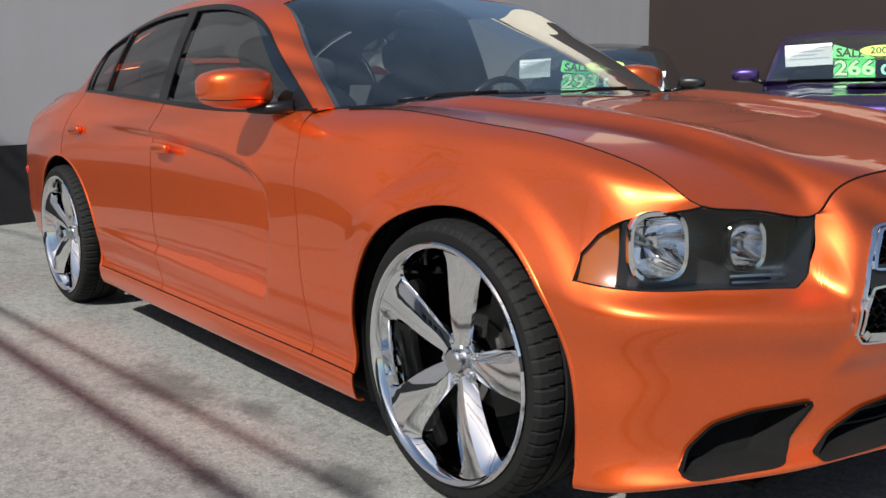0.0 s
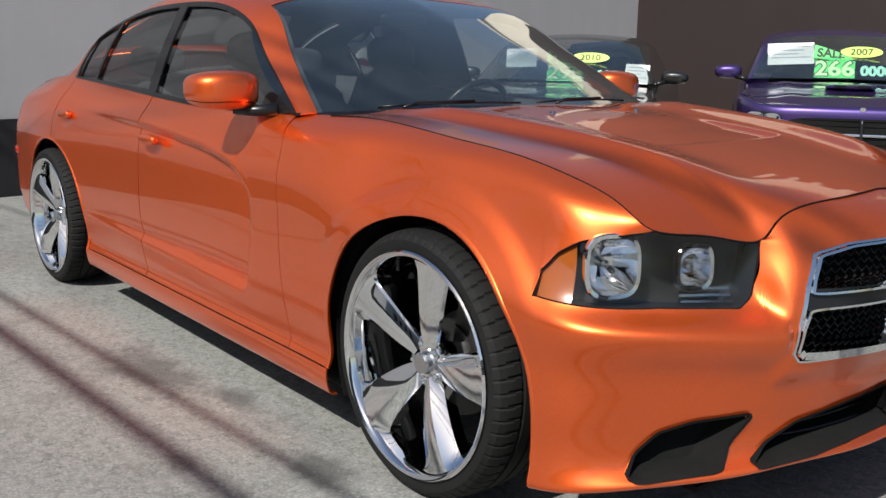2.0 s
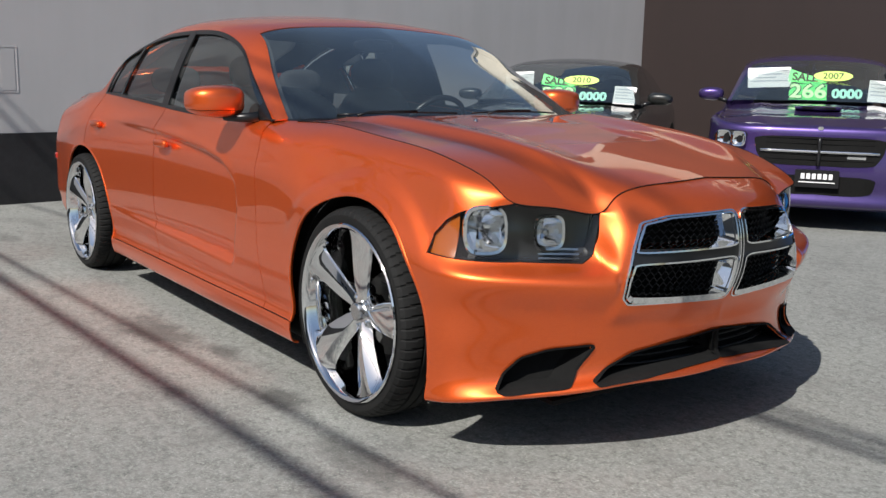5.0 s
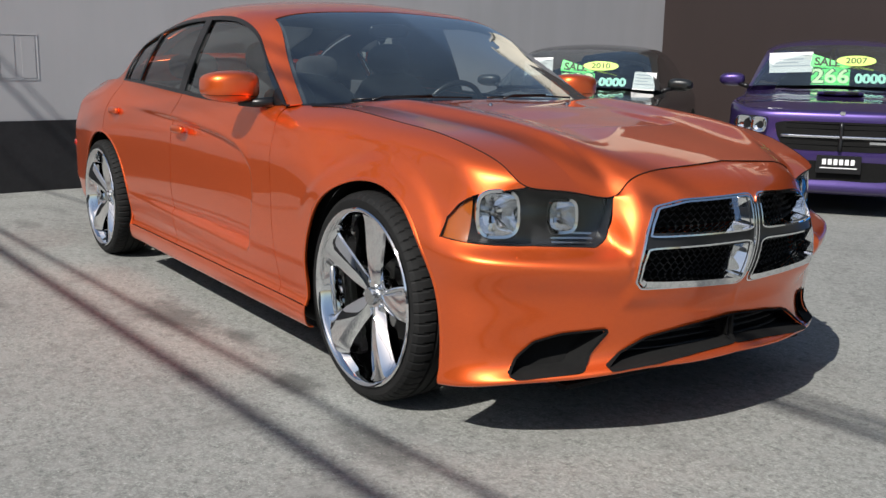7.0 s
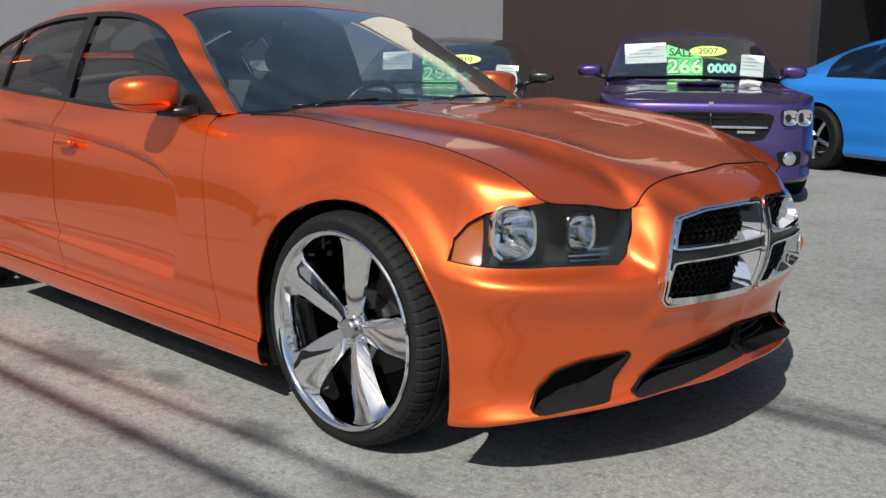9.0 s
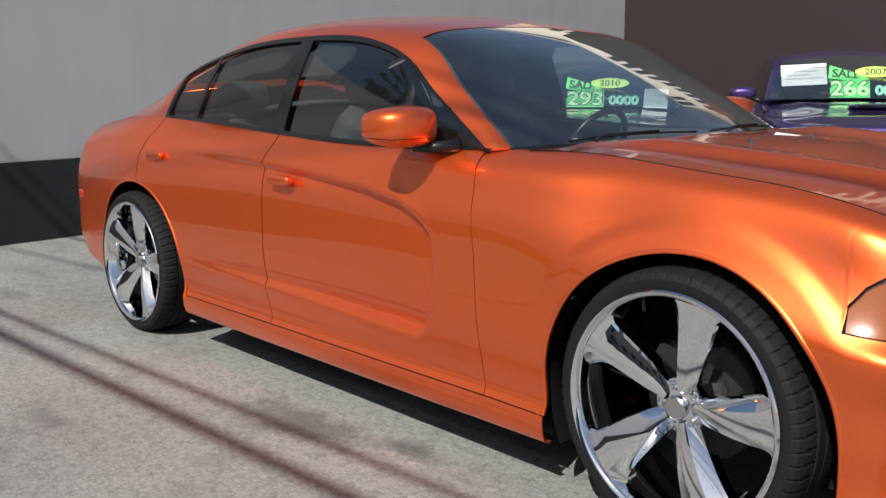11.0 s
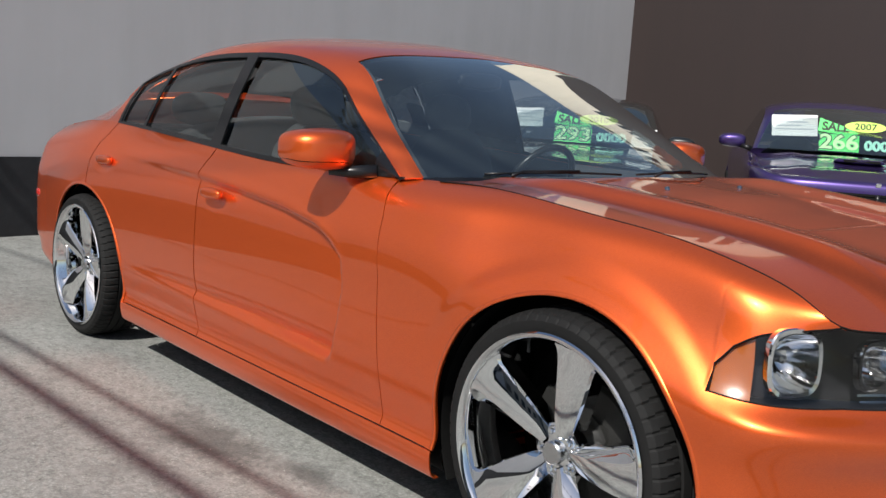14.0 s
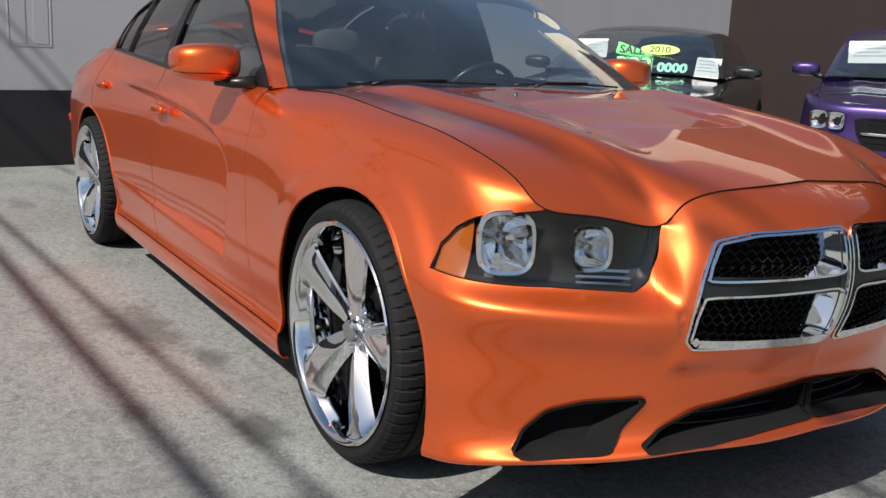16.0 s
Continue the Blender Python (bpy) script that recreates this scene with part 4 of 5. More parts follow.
def wheel(parent, x, y, side, first, size, tag="big chrome five-spoke wheel with low tyre"):
    w = put("wheel", None, parent, tag)
    w.matrix_basis = pose(x, y, 0.392 * size, 0, 0, 0 if side < 0 else 180) @ Matrix.Scale(size, 4)
    put("tyre", TYRE, w, "black low-profile tyre")
    put("rim", RIM, w)
    put("hub", HUB, w)
    put("hub_cap", CAP, w, "grey hub cap")
    put("brake_disc", ROTOR, w, "dull iron brake disc")
    for k in range(5):
        a = radians(first + 72 * k)
        put("spoke", spoke_mesh(a), w)
        b = a + radians(36)
        for me in (LUG, LUGSEAT):
            put(me.name.split(".")[0], me, w, at=Matrix.Translation((0.056 * math.cos(b), 0, 0.056 * math.sin(b))))
    c = box(-0.05, 0.05, 0.02, 0.085, 0.0, 0.16)
    part("brake_calliper", c, IRON, w, bevel=0.008, at=pose(-0.15, 0, -0.02, 0, 25, 0))
    v, f = tube([(0.304, -0.085, 0.0), (0.277, -0.093, 0.0)], 0.0045)
    put("valve", mesh("valve", v, f, BLACK), w, at=pose(0, 0, 0, 0, -112, 0))
    return w


for x, yy, size in ((1.518, 0.815, 0.961), (-1.595, 0.833, 0.890)):
    wheel(sedan, x, -yy, -1, 4, size)
    wheel(sedan, x, yy, 1, 40, size)


# headlamps
def inset(P, d):
    """Moves a net of places inwards, square to the headlamp's face."""
    return P - np.array([0.88, 0.46, 0.10]) * d


def lamp_bowl(name, r, depth, squash):
    prof = [(r + 0.006, -0.012), (r + 0.007, 0.003), (r + 0.004, 0.007), (r - 0.005, 0.005), (r * 0.90, -0.012), (r * 0.78, -depth * 0.55), (r * 0.5, -depth * 0.9), (r * 0.16, -depth)]
    vs, fs = [], []
    n = 48
    for k in range(n):
        a = 2 * math.pi * k / n
        c, s = math.cos(a), math.sin(a)
        q = (abs(c) ** 3.2 + abs(s) ** 3.2) ** (-1 / 3.2)
        for j, (rr, h) in enumerate(prof):
            if 4 < j < 7:
                rr *= 1 + 0.012 * math.cos(16 * a)
            w = 1 + (q - 1) * (1, 1, 1, 1, 0.7, 0.3, 0.1, 0)[j]
            vs.append((h, rr * w * c * squash, rr * w * s))
    p = len(prof)
    for k in range(n):
        for j in range(p - 1):
            fs.append((k * p + j, k * p + j + 1, (k + 1) % n * p + j + 1, (k + 1) % n * p + j))
    return sharp(mesh(name, vs, fs, REFLECTOR), 35)


BOWL_A, BOWL_B = lamp_bowl("reflector", 0.072, 0.075, 0.92), lamp_bowl("reflector", 0.052, 0.055, 0.95)
for side in (-1, 1):
    us = np.linspace(SEAM_U[1] + 0.0005, LAMP_U[-1], 70)
    P = band(SKIN, us, v_seam, v_lamp, 24)
    lamp = sheet("headlamp", inset(P, 0.105), LAMPGREY, sedan, side, "dark headlamp housing with two chrome reflectors")
    sheet("lens", inset(P, 0.003), LENS, lamp, side, "clear headlamp lens").visible_shadow = False
    rim = np.concatenate([P[0], P[:, -1], P[-1][::-1], P[:, 0][::-1]])
    deep = np.concatenate([inset(P, 0.105)[0], inset(P, 0.105)[:, -1], inset(P, 0.105)[-1][::-1], inset(P, 0.105)[:, 0][::-1]])
    Q = np.stack([rim, deep])
    sheet("housing_wall", Q, LAMPGREY, lamp, side)
    loop = [(x, y * side, z) for x, y, z in inset(rim, 0.001)]
    v, f = tube(loop, 0.0024, 6)
    put("lamp_seal", mesh("lamp_seal", v, f, MATT), lamp, "thin black lamp seal")
    put("reflector", BOWL_A, lamp, "chrome main reflector", pose(2.085, side * 0.772, 0.742, 0, -3, side * 22))
    put("reflector", BOWL_B, lamp, "chrome small reflector", pose(2.180, side * 0.592, 0.736, 0, -3, side * 14))
    v, f = revolve([(0.0, 0.03), (0.010, 0.027), (0.012, 0.0), (0.012, -0.05)], 16, "x")
    bulb = sharp(mesh("bulb", v, f, SATIN))
    put("bulb", bulb, lamp, at=pose(2.03, side * 0.755, 0.742, 0, 0, side * 22))
    put("bulb", bulb, lamp, at=pose(2.140, side * 0.584, 0.736, 0, 0, side * 14))
    us2 = np.linspace(uv_of(0.835, 0.72)[0], LAMP_U[-1], 20)
    sheet("amber_marker", inset(band(SKIN, us2, v_seam, v_lamp, 12), 0.014), AMBER, lamp, side, "amber side marker")
    for k in range(3):
        us3 = np.linspace(uv_of(0.52, 0.66)[0], uv_of(0.64, 0.66)[0], 20)
        a = 0.05 + 0.07 * k
        sheet("lamp_bar", inset(band(SKIN, us3, lambda u: v_seam(u) + a * (v_lamp(u) - v_seam(u)), lambda u: v_seam(u) + (a + 0.03) * (v_lamp(u) - v_seam(u)), 4), 0.03 + 0.008 * k), SATIN, lamp, side)


# grille
US, VS = np.linspace(0, u_y(0.86), 90), np.linspace(0.02, 1, 120)
NOSE = SKIN.at(*np.meshgrid(US, VS))


def skin_x(y, z):
    """How far forward the nose reaches at (y, z)."""
    y = abs(y)
    col = np.array([np.interp(z, NOSE[:, i, 2], NOSE[:, i, 0]) for i in NEAR(y, z)])
    ys = np.array([np.interp(z, NOSE[:, i, 2], NOSE[:, i, 1]) for i in NEAR(y, z)])
    return float(np.interp(y, ys, col))


def NEAR(y, z):
    k = int(np.interp(y, NOSE[60, :, 1], np.arange(90)))
    return range(max(0, k - 7), min(90, k + 8))


def front_frame(name, poly, width, depth, mat, parent, label="", lift=0.007, lower=1.0):
    """A raised frame round an outline in (y, z) on the car's nose, with walls going inwards."""
    pts = np.array(smooth_poly(poly, 4, 0.13))
    fine = []
    for a, b in zip(pts, np.roll(pts, -1, 0)):
        m = max(1, int(np.linalg.norm(b - a) / 0.016))
        fine += [a + (b - a) * q / m for q in range(m)]
    pts = np.array(fine)
    keep = [0]
    for k in range(1, len(pts)):
        if np.linalg.norm(pts[k] - pts[keep[-1]]) > 0.0015:
            keep.append(k)
    pts = pts[keep]
    c = pts.mean(0)
    n = len(pts)
    vs, fs = [], []
    for k in range(n):
        p, t = pts[k], pts[(k + 1) % n] - pts[k - 1]
        d = np.array([-t[1], t[0]]) / np.linalg.norm(t)
        if d @ (c - p) < 0:
            d = -d
        w = width * (1 + (lower - 1) * max(0, d[1]))
        q = p + d * w
        x0, x1 = face_x(*p), face_x(*q)
        vs += [(x0 - 0.030, p[0], p[1]), (x0 + lift, p[0], p[1]), (x1 + lift, q[0], q[1]), (x1 - depth, q[0] + d[0] * depth * 0.30, q[1] + d[1] * depth * 0.22)]
    for k in range(n):
        for j in range(3):
            a, b = k * 4, (k + 1) % n * 4
            fs.append((a + j, a + j + 1, b + j + 1, b + j))
    return put(name, sharp(mesh(name, vs, fs, mat), 35), parent, label)


grille = put("grille", None, sedan, "black mesh grille with chrome-edged crossbars")
for side in (-1, 1):
    s = side
    quarters = (
        [(0.020 * s, 0.803), (0.27 * s, 0.792), (0.362 * s, 0.772), (0.393 * s, 0.72), (0.407 * s, 0.682), (0.020 * s, 0.690)],
        [(0.020 * s, 0.662), (0.414 * s, 0.652), (0.434 * s, 0.60), (0.443 * s, 0.546), (0.424 * s, 0.527), (0.020 * s, 0.508)],
    )
    for kq, q in enumerate(quarters):
        front_frame("chrome_frame", q, 0.0055, 0.065, CHROME, grille, "bright chrome frame", lower=3.6 if kq else 1.0)
    # crossbars behind the frames
    vs, fs = [], []
    for y in np.linspace(0.0, 0.415, 14):
        for z in (0.647, 0.695):
            vs.append((face_x(y, z) - 0.002, y * s, z))
    fs = [(2 * i, 2 * i + 1, 2 * i + 3, 2 * i + 2) for i in range(13)]
    put("crossbar", mesh("crossbar", vs, fs, BLACK), grille, "dark satin crossbar")
    vs = []
    for z in np.linspace(0.505, 0.806, 12):
        for y in (0.0, 0.034):
            vs.append((face_x(y, z) - 0.001, y * s, z))
    put("crossbar", mesh("crossbar", vs, [(2 * i, 2 * i + 1, 2 * i + 3, 2 * i + 2) for i in range(11)], BLACK), grille)
    # honeycomb
    vs, fs = [], []
    for r in range(16):
        z = 0.512 + r * 0.019
        pts = []
        for c in range(31):
            y = 0.012 + c * 0.0138
            zz = z + (0.0065 if (c + r) % 2 else -0.0065)
            pts.append((face_x(y, z) - 0.060, y * s, zz))
        v, f = tube(pts, 0.0028, 4, False)
        o = len(vs)
        vs += v
        fs += [tuple(i + o for i in ff) for ff in f]
    tagged(put("honeycomb", mesh("honeycomb", vs, fs, RECESS), grille, "black honeycomb mesh"), kind="")
    # outer bright surround
    front_frame("surround", [(y * s, z) for y, z in [(0.004, 0.810), (0.28, 0.798), (0.371, 0.777), (0.412, 0.70), (0.444, 0.60), (0.452, 0.543), (0.433, 0.520), (0.30, 0.517), (0.004, 0.502)]], 0.005, 0.03, CHROME, grille, lift=0.005)
    # dark boxes behind the openings
    P = np.array([[(2.20, y, z) for y in np.linspace(0, 0.43, 4)] for z in np.linspace(0.48, 0.82, 4)])
    sheet("backing", P, MATT, grille, side)
    for poly, nm in ((FOG, "fog_recess"), (INTAKE, "lower_intake")):
        c = np.mean(poly, axis=0)
        ring = smooth_poly(poly, 4, 0.16)
        vs, fs = [], []
        dep = 0.07 if nm == "fog_recess" else 0.10
        n = len(ring)
        for k, p in enumerate(ring):
            t = np.array(ring[(k + 1) % n]) - np.array(ring[k - 1])
            d = np.array([t[1], -t[0]]) / max(np.linalg.norm(t), 1e-6)
            if d @ (np.array(p) - c) < 0:
                d = -d
            o = np.array(p) + d * 0.008
            x = skin_x(max(p[0], 0.0), p[1])
            q = np.array(p) + (c - np.array(p)) * 0.12
            vs += [(skin_x(max(o[0], 0.0), o[1]) + 0.007, o[0] * s, o[1]), (x + 0.006, p[0] * s, p[1]), (x - dep, q[0] * s, q[1])]
        fs = [(3 * k + a, 3 * k + a + 1, 3 * ((k + 1) % n) + a + 1, 3 * ((k + 1) % n) + a) for k in range(n) for a in (0, 1)]
        fs.append(tuple(range(2, 3 * n, 3)))
        put(nm, sharp(mesh(nm, vs, fs, MATT), 30), sedan, "black plastic recess in the bumper")
    for k in range(3):
        z = 0.300 + k * 0.022
        v, f = tube([(skin_x(y, z) - 0.05, y * s, z) for y in np.linspace(0.0, 0.40, 10)], 0.004, 6)
        put("intake_bar", mesh("intake_bar", v, f, BLACK), sedan)


# mirrors, handles, wipers, jets
def superbox(cx, cy, cz, hx, hy, hz, e=3.0, n=28, m=18, bend=0.0):
    vs, fs = [], []
    for j in range(m + 1):
        b = -math.pi / 2 + math.pi * j / m
        for i in range(n):
            a = 2 * math.pi * i / n
            c = (math.cos(b) * math.cos(a), math.cos(b) * math.sin(a), math.sin(b))
            k = (sum(abs(v) ** e for v in c)) ** (-1 / e)
            x, y, z = (v * k for v in c)
            vs.append((cx + hx * x - bend * y * y, cy + hy * y, cz + hz * z * (1 - 0.12 * max(0, -y) - 0.10 * abs(x))))
    for j in range(m):
        for i in range(n):
            fs.append((j * n + i, j * n + (i + 1) % n, (j + 1) * n + (i + 1) % n, (j + 1) * n + i))
    return vs, fs


def fixed(vs, side):
    return [(x, -y * side, z) for x, y, z in vs]


for side in (-1, 1):
    mir = put("door_mirror", None, sedan, "orange door mirror on a black foot")
    flip = lambda fs: fs if side < 0 else [f[::-1] for f in fs]
    v, f = superbox(0.522, -0.975, 1.084, 0.084, 0.119, 0.066, 3.7, 40, 40, bend=0.03)
    cut = 40 * 13
    put("mirror_shell", mesh("mirror_shell", fixed(v, side), flip(f[cut:]), ORANGE), mir)
    v = [(0.522 + (x - 0.522) * 0.996, -0.975 + (y + 0.975) * 0.996, z - 0.0025) for x, y, z in v]
    put("mirror_underside", mesh("mirror_underside", fixed(v, side), flip(f[:cut]), ORANGE), mir)
    v, f = superbox(0.522, -0.975, 1.084, 0.077, 0.110, 0.059, 3.7, 24, 16, bend=0.03)
    put("mirror_core", mesh("mirror_core", fixed(v, side), flip(f), MATT), mir)
    v, f = superbox(0.440, -0.975, 1.088, 0.014, 0.103, 0.049, 4.0)
    put("mirror_glass", mesh("mirror_glass", fixed(v, side), flip(f), CHROME), mir)
    v, f = tube(fixed([(0.535, -0.95, 1.018), (0.58, -0.90, 1.016), (0.64, -0.838, 1.022)], side), [0.016, 0.019, 0.024], 10)
    put("mirror_foot", mesh("mirror_foot", v, f, BLACK), mir, "black mirror foot")
    for hx, hz in HANDLES:
        y0 = float(SKIN.at(u_x(hx, 0.8), SKIN.v_of_z(hz, u_x(hx, 0.8)))[1])
        h = put("door_handle", None, sedan, "orange pull handle")
        v, f = superbox(hx + 0.004, -(y0 + 0.006), hz + 0.010, 0.074, 0.017, 0.022, 3.6)
        put("grip", mesh("grip", fixed(v, side), flip(f), ORANGE), h)
    v, f = superbox(-2.26, -side_y(-2.26, 0.63), 0.63, 0.030, 0.008, 0.022, 3.5, 16, 8)
    put("side_marker", mesh("side_marker", fixed(v, side), flip(f), RED), sedan, "red side marker")
    v, f = superbox(-2.50, -0.50, 0.80, 0.07, 0.18, 0.06, 3.0, 20, 10)
    put("tail_lamp", mesh("tail_lamp", fixed(v, side), flip(f), RED), sedan, "red tail lamp")
    v, f = tube([(1.295, side * 0.205, 1.018), (1.30, side * 0.205, 1.034), (1.306, side * 0.205, 1.038)], [0.012, 0.010, 0.006], 8)
    put("washer_jet", mesh("washer_jet", v, f, SATIN), sedan)

for y0, y1 in ((-0.62, -0.10), (-0.02, 0.55)):
    pts = []
    for k in range(9):
        y = y0 + (y1 - y0) * k / 8
        base = TOPS.at(0.002 + 0.003 * math.sin(k / 8 * math.pi), V_E + (1 - V_E) * (1 - abs(y) / 0.8))
        pts.append((base[0] + 0.012, y, base[2] + 0.009))
    v, f = tube(pts, 0.0042, 6)
    wiper = put("wiper", mesh("wiper", v, f, BLACK), sedan, "black wiper")
    a = Vector(pts[1])
    v, f = tube([a + Vector((0.03, 0.0, -0.005)), a + Vector((0.02, 0.06, 0.008)), Vector(pts[5]) + Vector((0.008, 0, 0.006))], 0.0055, 6)
    put("wiper_arm", mesh("wiper_arm", v, f, BLACK), wiper)

# cowl under the windscreen
P = np.stack([TOPS.at(np.zeros(24), np.linspace(V_E, 1, 24)), BONNET.at(np.ones(24), np.linspace(0, 1, 24)) - np.array([0.0, 0, 0.02])])
for side in (-1, 1):
    sheet("cowl", P, BLACK, sedan, side)


# cabin
def cushion(name, x, y, z, hx, hy, hz, mat, parent, turn=0.0, e=3.0, label=""):
    v, f = superbox(0, 0, 0, hx, hy, hz, e, 24, 14)
    return put(name, mesh(name, v, f, mat), parent, label, at=pose(x, y, z, 0, turn, 0))


for y in (-0.37, 0.37):
    seat = put("front_seat", None, sedan, "dark cloth front seat")
    cushion("seat_cushion", 0.0, y, 0.50, 0.28, 0.26, 0.10, CLOTH, seat)
    cushion("seat_back", -0.33, y, 0.82, 0.10, 0.25, 0.34, CLOTH, seat, -14)
    cushion("headrest", -0.40, y, 1.20, 0.055, 0.13, 0.095, CLOTH, seat, -10)
    for d in (-0.05, 0.05):
        v, f = tube([(-0.385, y + d, 1.06), (-0.395, y + d, 1.16)], 0.007, 6)
        put("headrest_post", mesh("headrest_post", v, f, SATIN), seat)
bench = put("rear_bench", None, sedan, "dark cloth rear bench")
cushion("seat_cushion", -0.95, 0, 0.52, 0.26, 0.66, 0.10, CLOTH, bench)
cushion("seat_back", -1.25, 0, 0.84, 0.10, 0.66, 0.30, CLOTH, bench, -18)
for y in (-0.42, 0.42):
    cushion("headrest", -1.36, y, 1.14, 0.05, 0.15, 0.085, CLOTH, bench, -12)
cushion("dashboard", 0.66, 0, 0.88, 0.24, 0.72, 0.115, DASH, sedan, 4, 4.0, "dark plastic dashboard")
cushion("parcel_shelf", -1.62, 0, 1.03, 0.22, 0.62, 0.02, DASH, sedan, 0, 5.0)
wheel_ring = []
for k in range(33):
    a = 2 * math.pi * k / 32
    wheel_ring.append((0.07 * math.cos(a) * 1.2 + 0.22, 0.37 + 0.185 * math.sin(a), 0.93 + 0.165 * math.cos(a)))
v, f = tube(wheel_ring, 0.015, 8, False)
steer = put("steering_wheel", mesh("steering_wheel", v, f, BLACK), sedan, "black steering wheel")
v, f = tube([(0.22, 0.19, 0.93), (0.25, 0.37, 0.92), (0.22, 0.55, 0.93)], [0.012, 0.05, 0.012], 8)
put("steering_spoke", mesh("steering_spoke", v, f, BLACK), steer)
cushion("inner_mirror", 0.20, 0.0, 1.345, 0.018, 0.115, 0.035, BLACK, sedan, 10, 3.5, "black rear-view mirror")
P = canopy(U_WS + 0.01, U_RW, V_E - 0.01, 1.0, 20, 12)
P[..., 2] -= 0.025
for side in (-1, 1):
    sheet("headliner", P, CLOTH, sedan, side)


# ---------------------------------------------------------------- lettering
def lettering(name, text, size, mat, parent, m, bold=0.0, squeeze=1.0):
    cu = bpy.data.curves.new(name, "FONT")
    cu.body, cu.size, cu.align_x, cu.align_y = text, size, "CENTER", "CENTER"
    cu.extrude, cu.offset = 0.0008, bold
    tmp = bpy.data.objects.new(name, cu)
    scene.collection.objects.link(tmp)
    me = bpy.data.meshes.new_from_object(tmp.evaluated_get(bpy.context.evaluated_depsgraph_get()))
    bpy.data.objects.remove(tmp)
    me.materials.clear()
    me.materials.append(mat)
    return put(name, me, parent, at=m @ Matrix.Diagonal((squeeze, 1, 1, 1)))


def card(name, w, h, mat, parent, m, label="", ragged=False):
    pts = [(-w / 2, -h / 2), (w / 2, -h / 2), (w / 2, h / 2), (-w / 2, h / 2)]
    if ragged:
        pts = [(-w / 2, -h * 0.42), (w * 0.30, -h / 2), (w / 2, -h * 0.2), (w * 0.25, h * 0.05), (-w / 2, h / 2)]
    bm = bmesh.new()
    vs = [bm.verts.new((x, y, 0)) for x, y in pts]
    f = bm.faces.new(vs)
    r = bmesh.ops.extrude_face_region(bm, geom=[f])
    bmesh.ops.translate(bm, vec=(0, 0, 0.0012), verts=[v for v in r["geom"] if isinstance(v, bmesh.types.BMVert)])
    return part(name, bm, mat, parent, label, at=m)


def oval(name, w, h, mat, parent, m, label=""):
    vs, fs = revolve([(0.0, 0.0012), (1.0, 0.0012), (1.0, 0.0)], 40, "z")
    vs = [(x * w / 2, y * h / 2, z) for x, y, z in vs]
    return put(name, mesh(name, vs, fs, mat, False), parent, label, at=m)


# ---------------------------------------------------------------- the other parked cars
def blunt_skin(nose_x, nose_z, width, tail_x):
    """A plainer, blunter body than the sedan's: flat nose, square shoulders."""
    st = np.arange(16)
    px = [nose_x, nose_x - .005, nose_x - .02, nose_x - .05, nose_x - .13, nose_x - .30, 1.75, 1.5, 1.2, 0.6, 0, -0.8, -1.5, -2.1, tail_x + .05, tail_x]
    py = [0, .25, .48, .64, .78, .885, .93, .94, .935, .93, .93, .93, .94, .90, .75, 0]
    px, py = np.array(px), np.array(py) * width / 0.94
    tx, ty = np.gradient(px), np.gradient(py)
    ln = np.hypot(tx, ty)
    nx, ny = ty / ln, -tx / ln
    nx[0], ny[0], nx[-1], ny[-1] = 1, 0, -1, 0
    rows = []
    for zf, zs, df, ds in ((.18, .18, .08, .05), (.22, .22, .0, .01), (.30, .30, .01, .012), (.42, .42, .0, .0), (.56, .56, .0, .0), (.66, .68, .012, .0),
                           (.76, .80, .02, .008), (nose_z - .03, .90, .035, .02)):
        k = smoothstep(3, 6, st)
        z, d = zf + (zs - zf) * k, df + (ds - df) * k
        rows.append(np.stack([px - nx * d, py - ny * d, z], 1))
    tz = np.interp(st, [0, 4, 6, 8, 9, 12, 15], [nose_z, nose_z - .01, .90, .95, .985, 1.01, .98])
    tin = np.interp(st, [0, 3, 5, 8, 9, 12, 15], [.10, .10, .11, .12, .07, .08, .06])
    rows.append(np.stack([px - nx * tin, py - ny * tin, tz], 1))
    return Surface(np.stack(rows))


SIMPLE_TYRE = sharp(mesh("tyre", *disc([(0.23, -0.10), (0.25, -0.115), (0.32, -0.12), (0.345, -0.10), (0.352, 0), (0.345, 0.10), (0.23, 0.11)], 48), RUBBER), 40)
SIMPLE_RIM = sharp(mesh("rim", *disc([(0.235, -0.10), (0.242, -0.114), (0.228, -0.108), (0.215, -0.07), (0.21, 0.1)], 48), SATIN), 40)
SIMPLE_SPOKE = sharp(mesh("spoke", [(r * 1.0, -0.085 - 0.02 * (r > 0.1) + d, w) for r in (0.03, 0.12, 0.225) for w, d in ((-0.022, 0.02), (0, 0), (0.022, 0.02))],
                          [(3 * i + k, 3 * i + k + 1, 3 * i + k + 4, 3 * i + k + 3) for i in (0, 1) for k in (0, 1)], SATIN), 20)


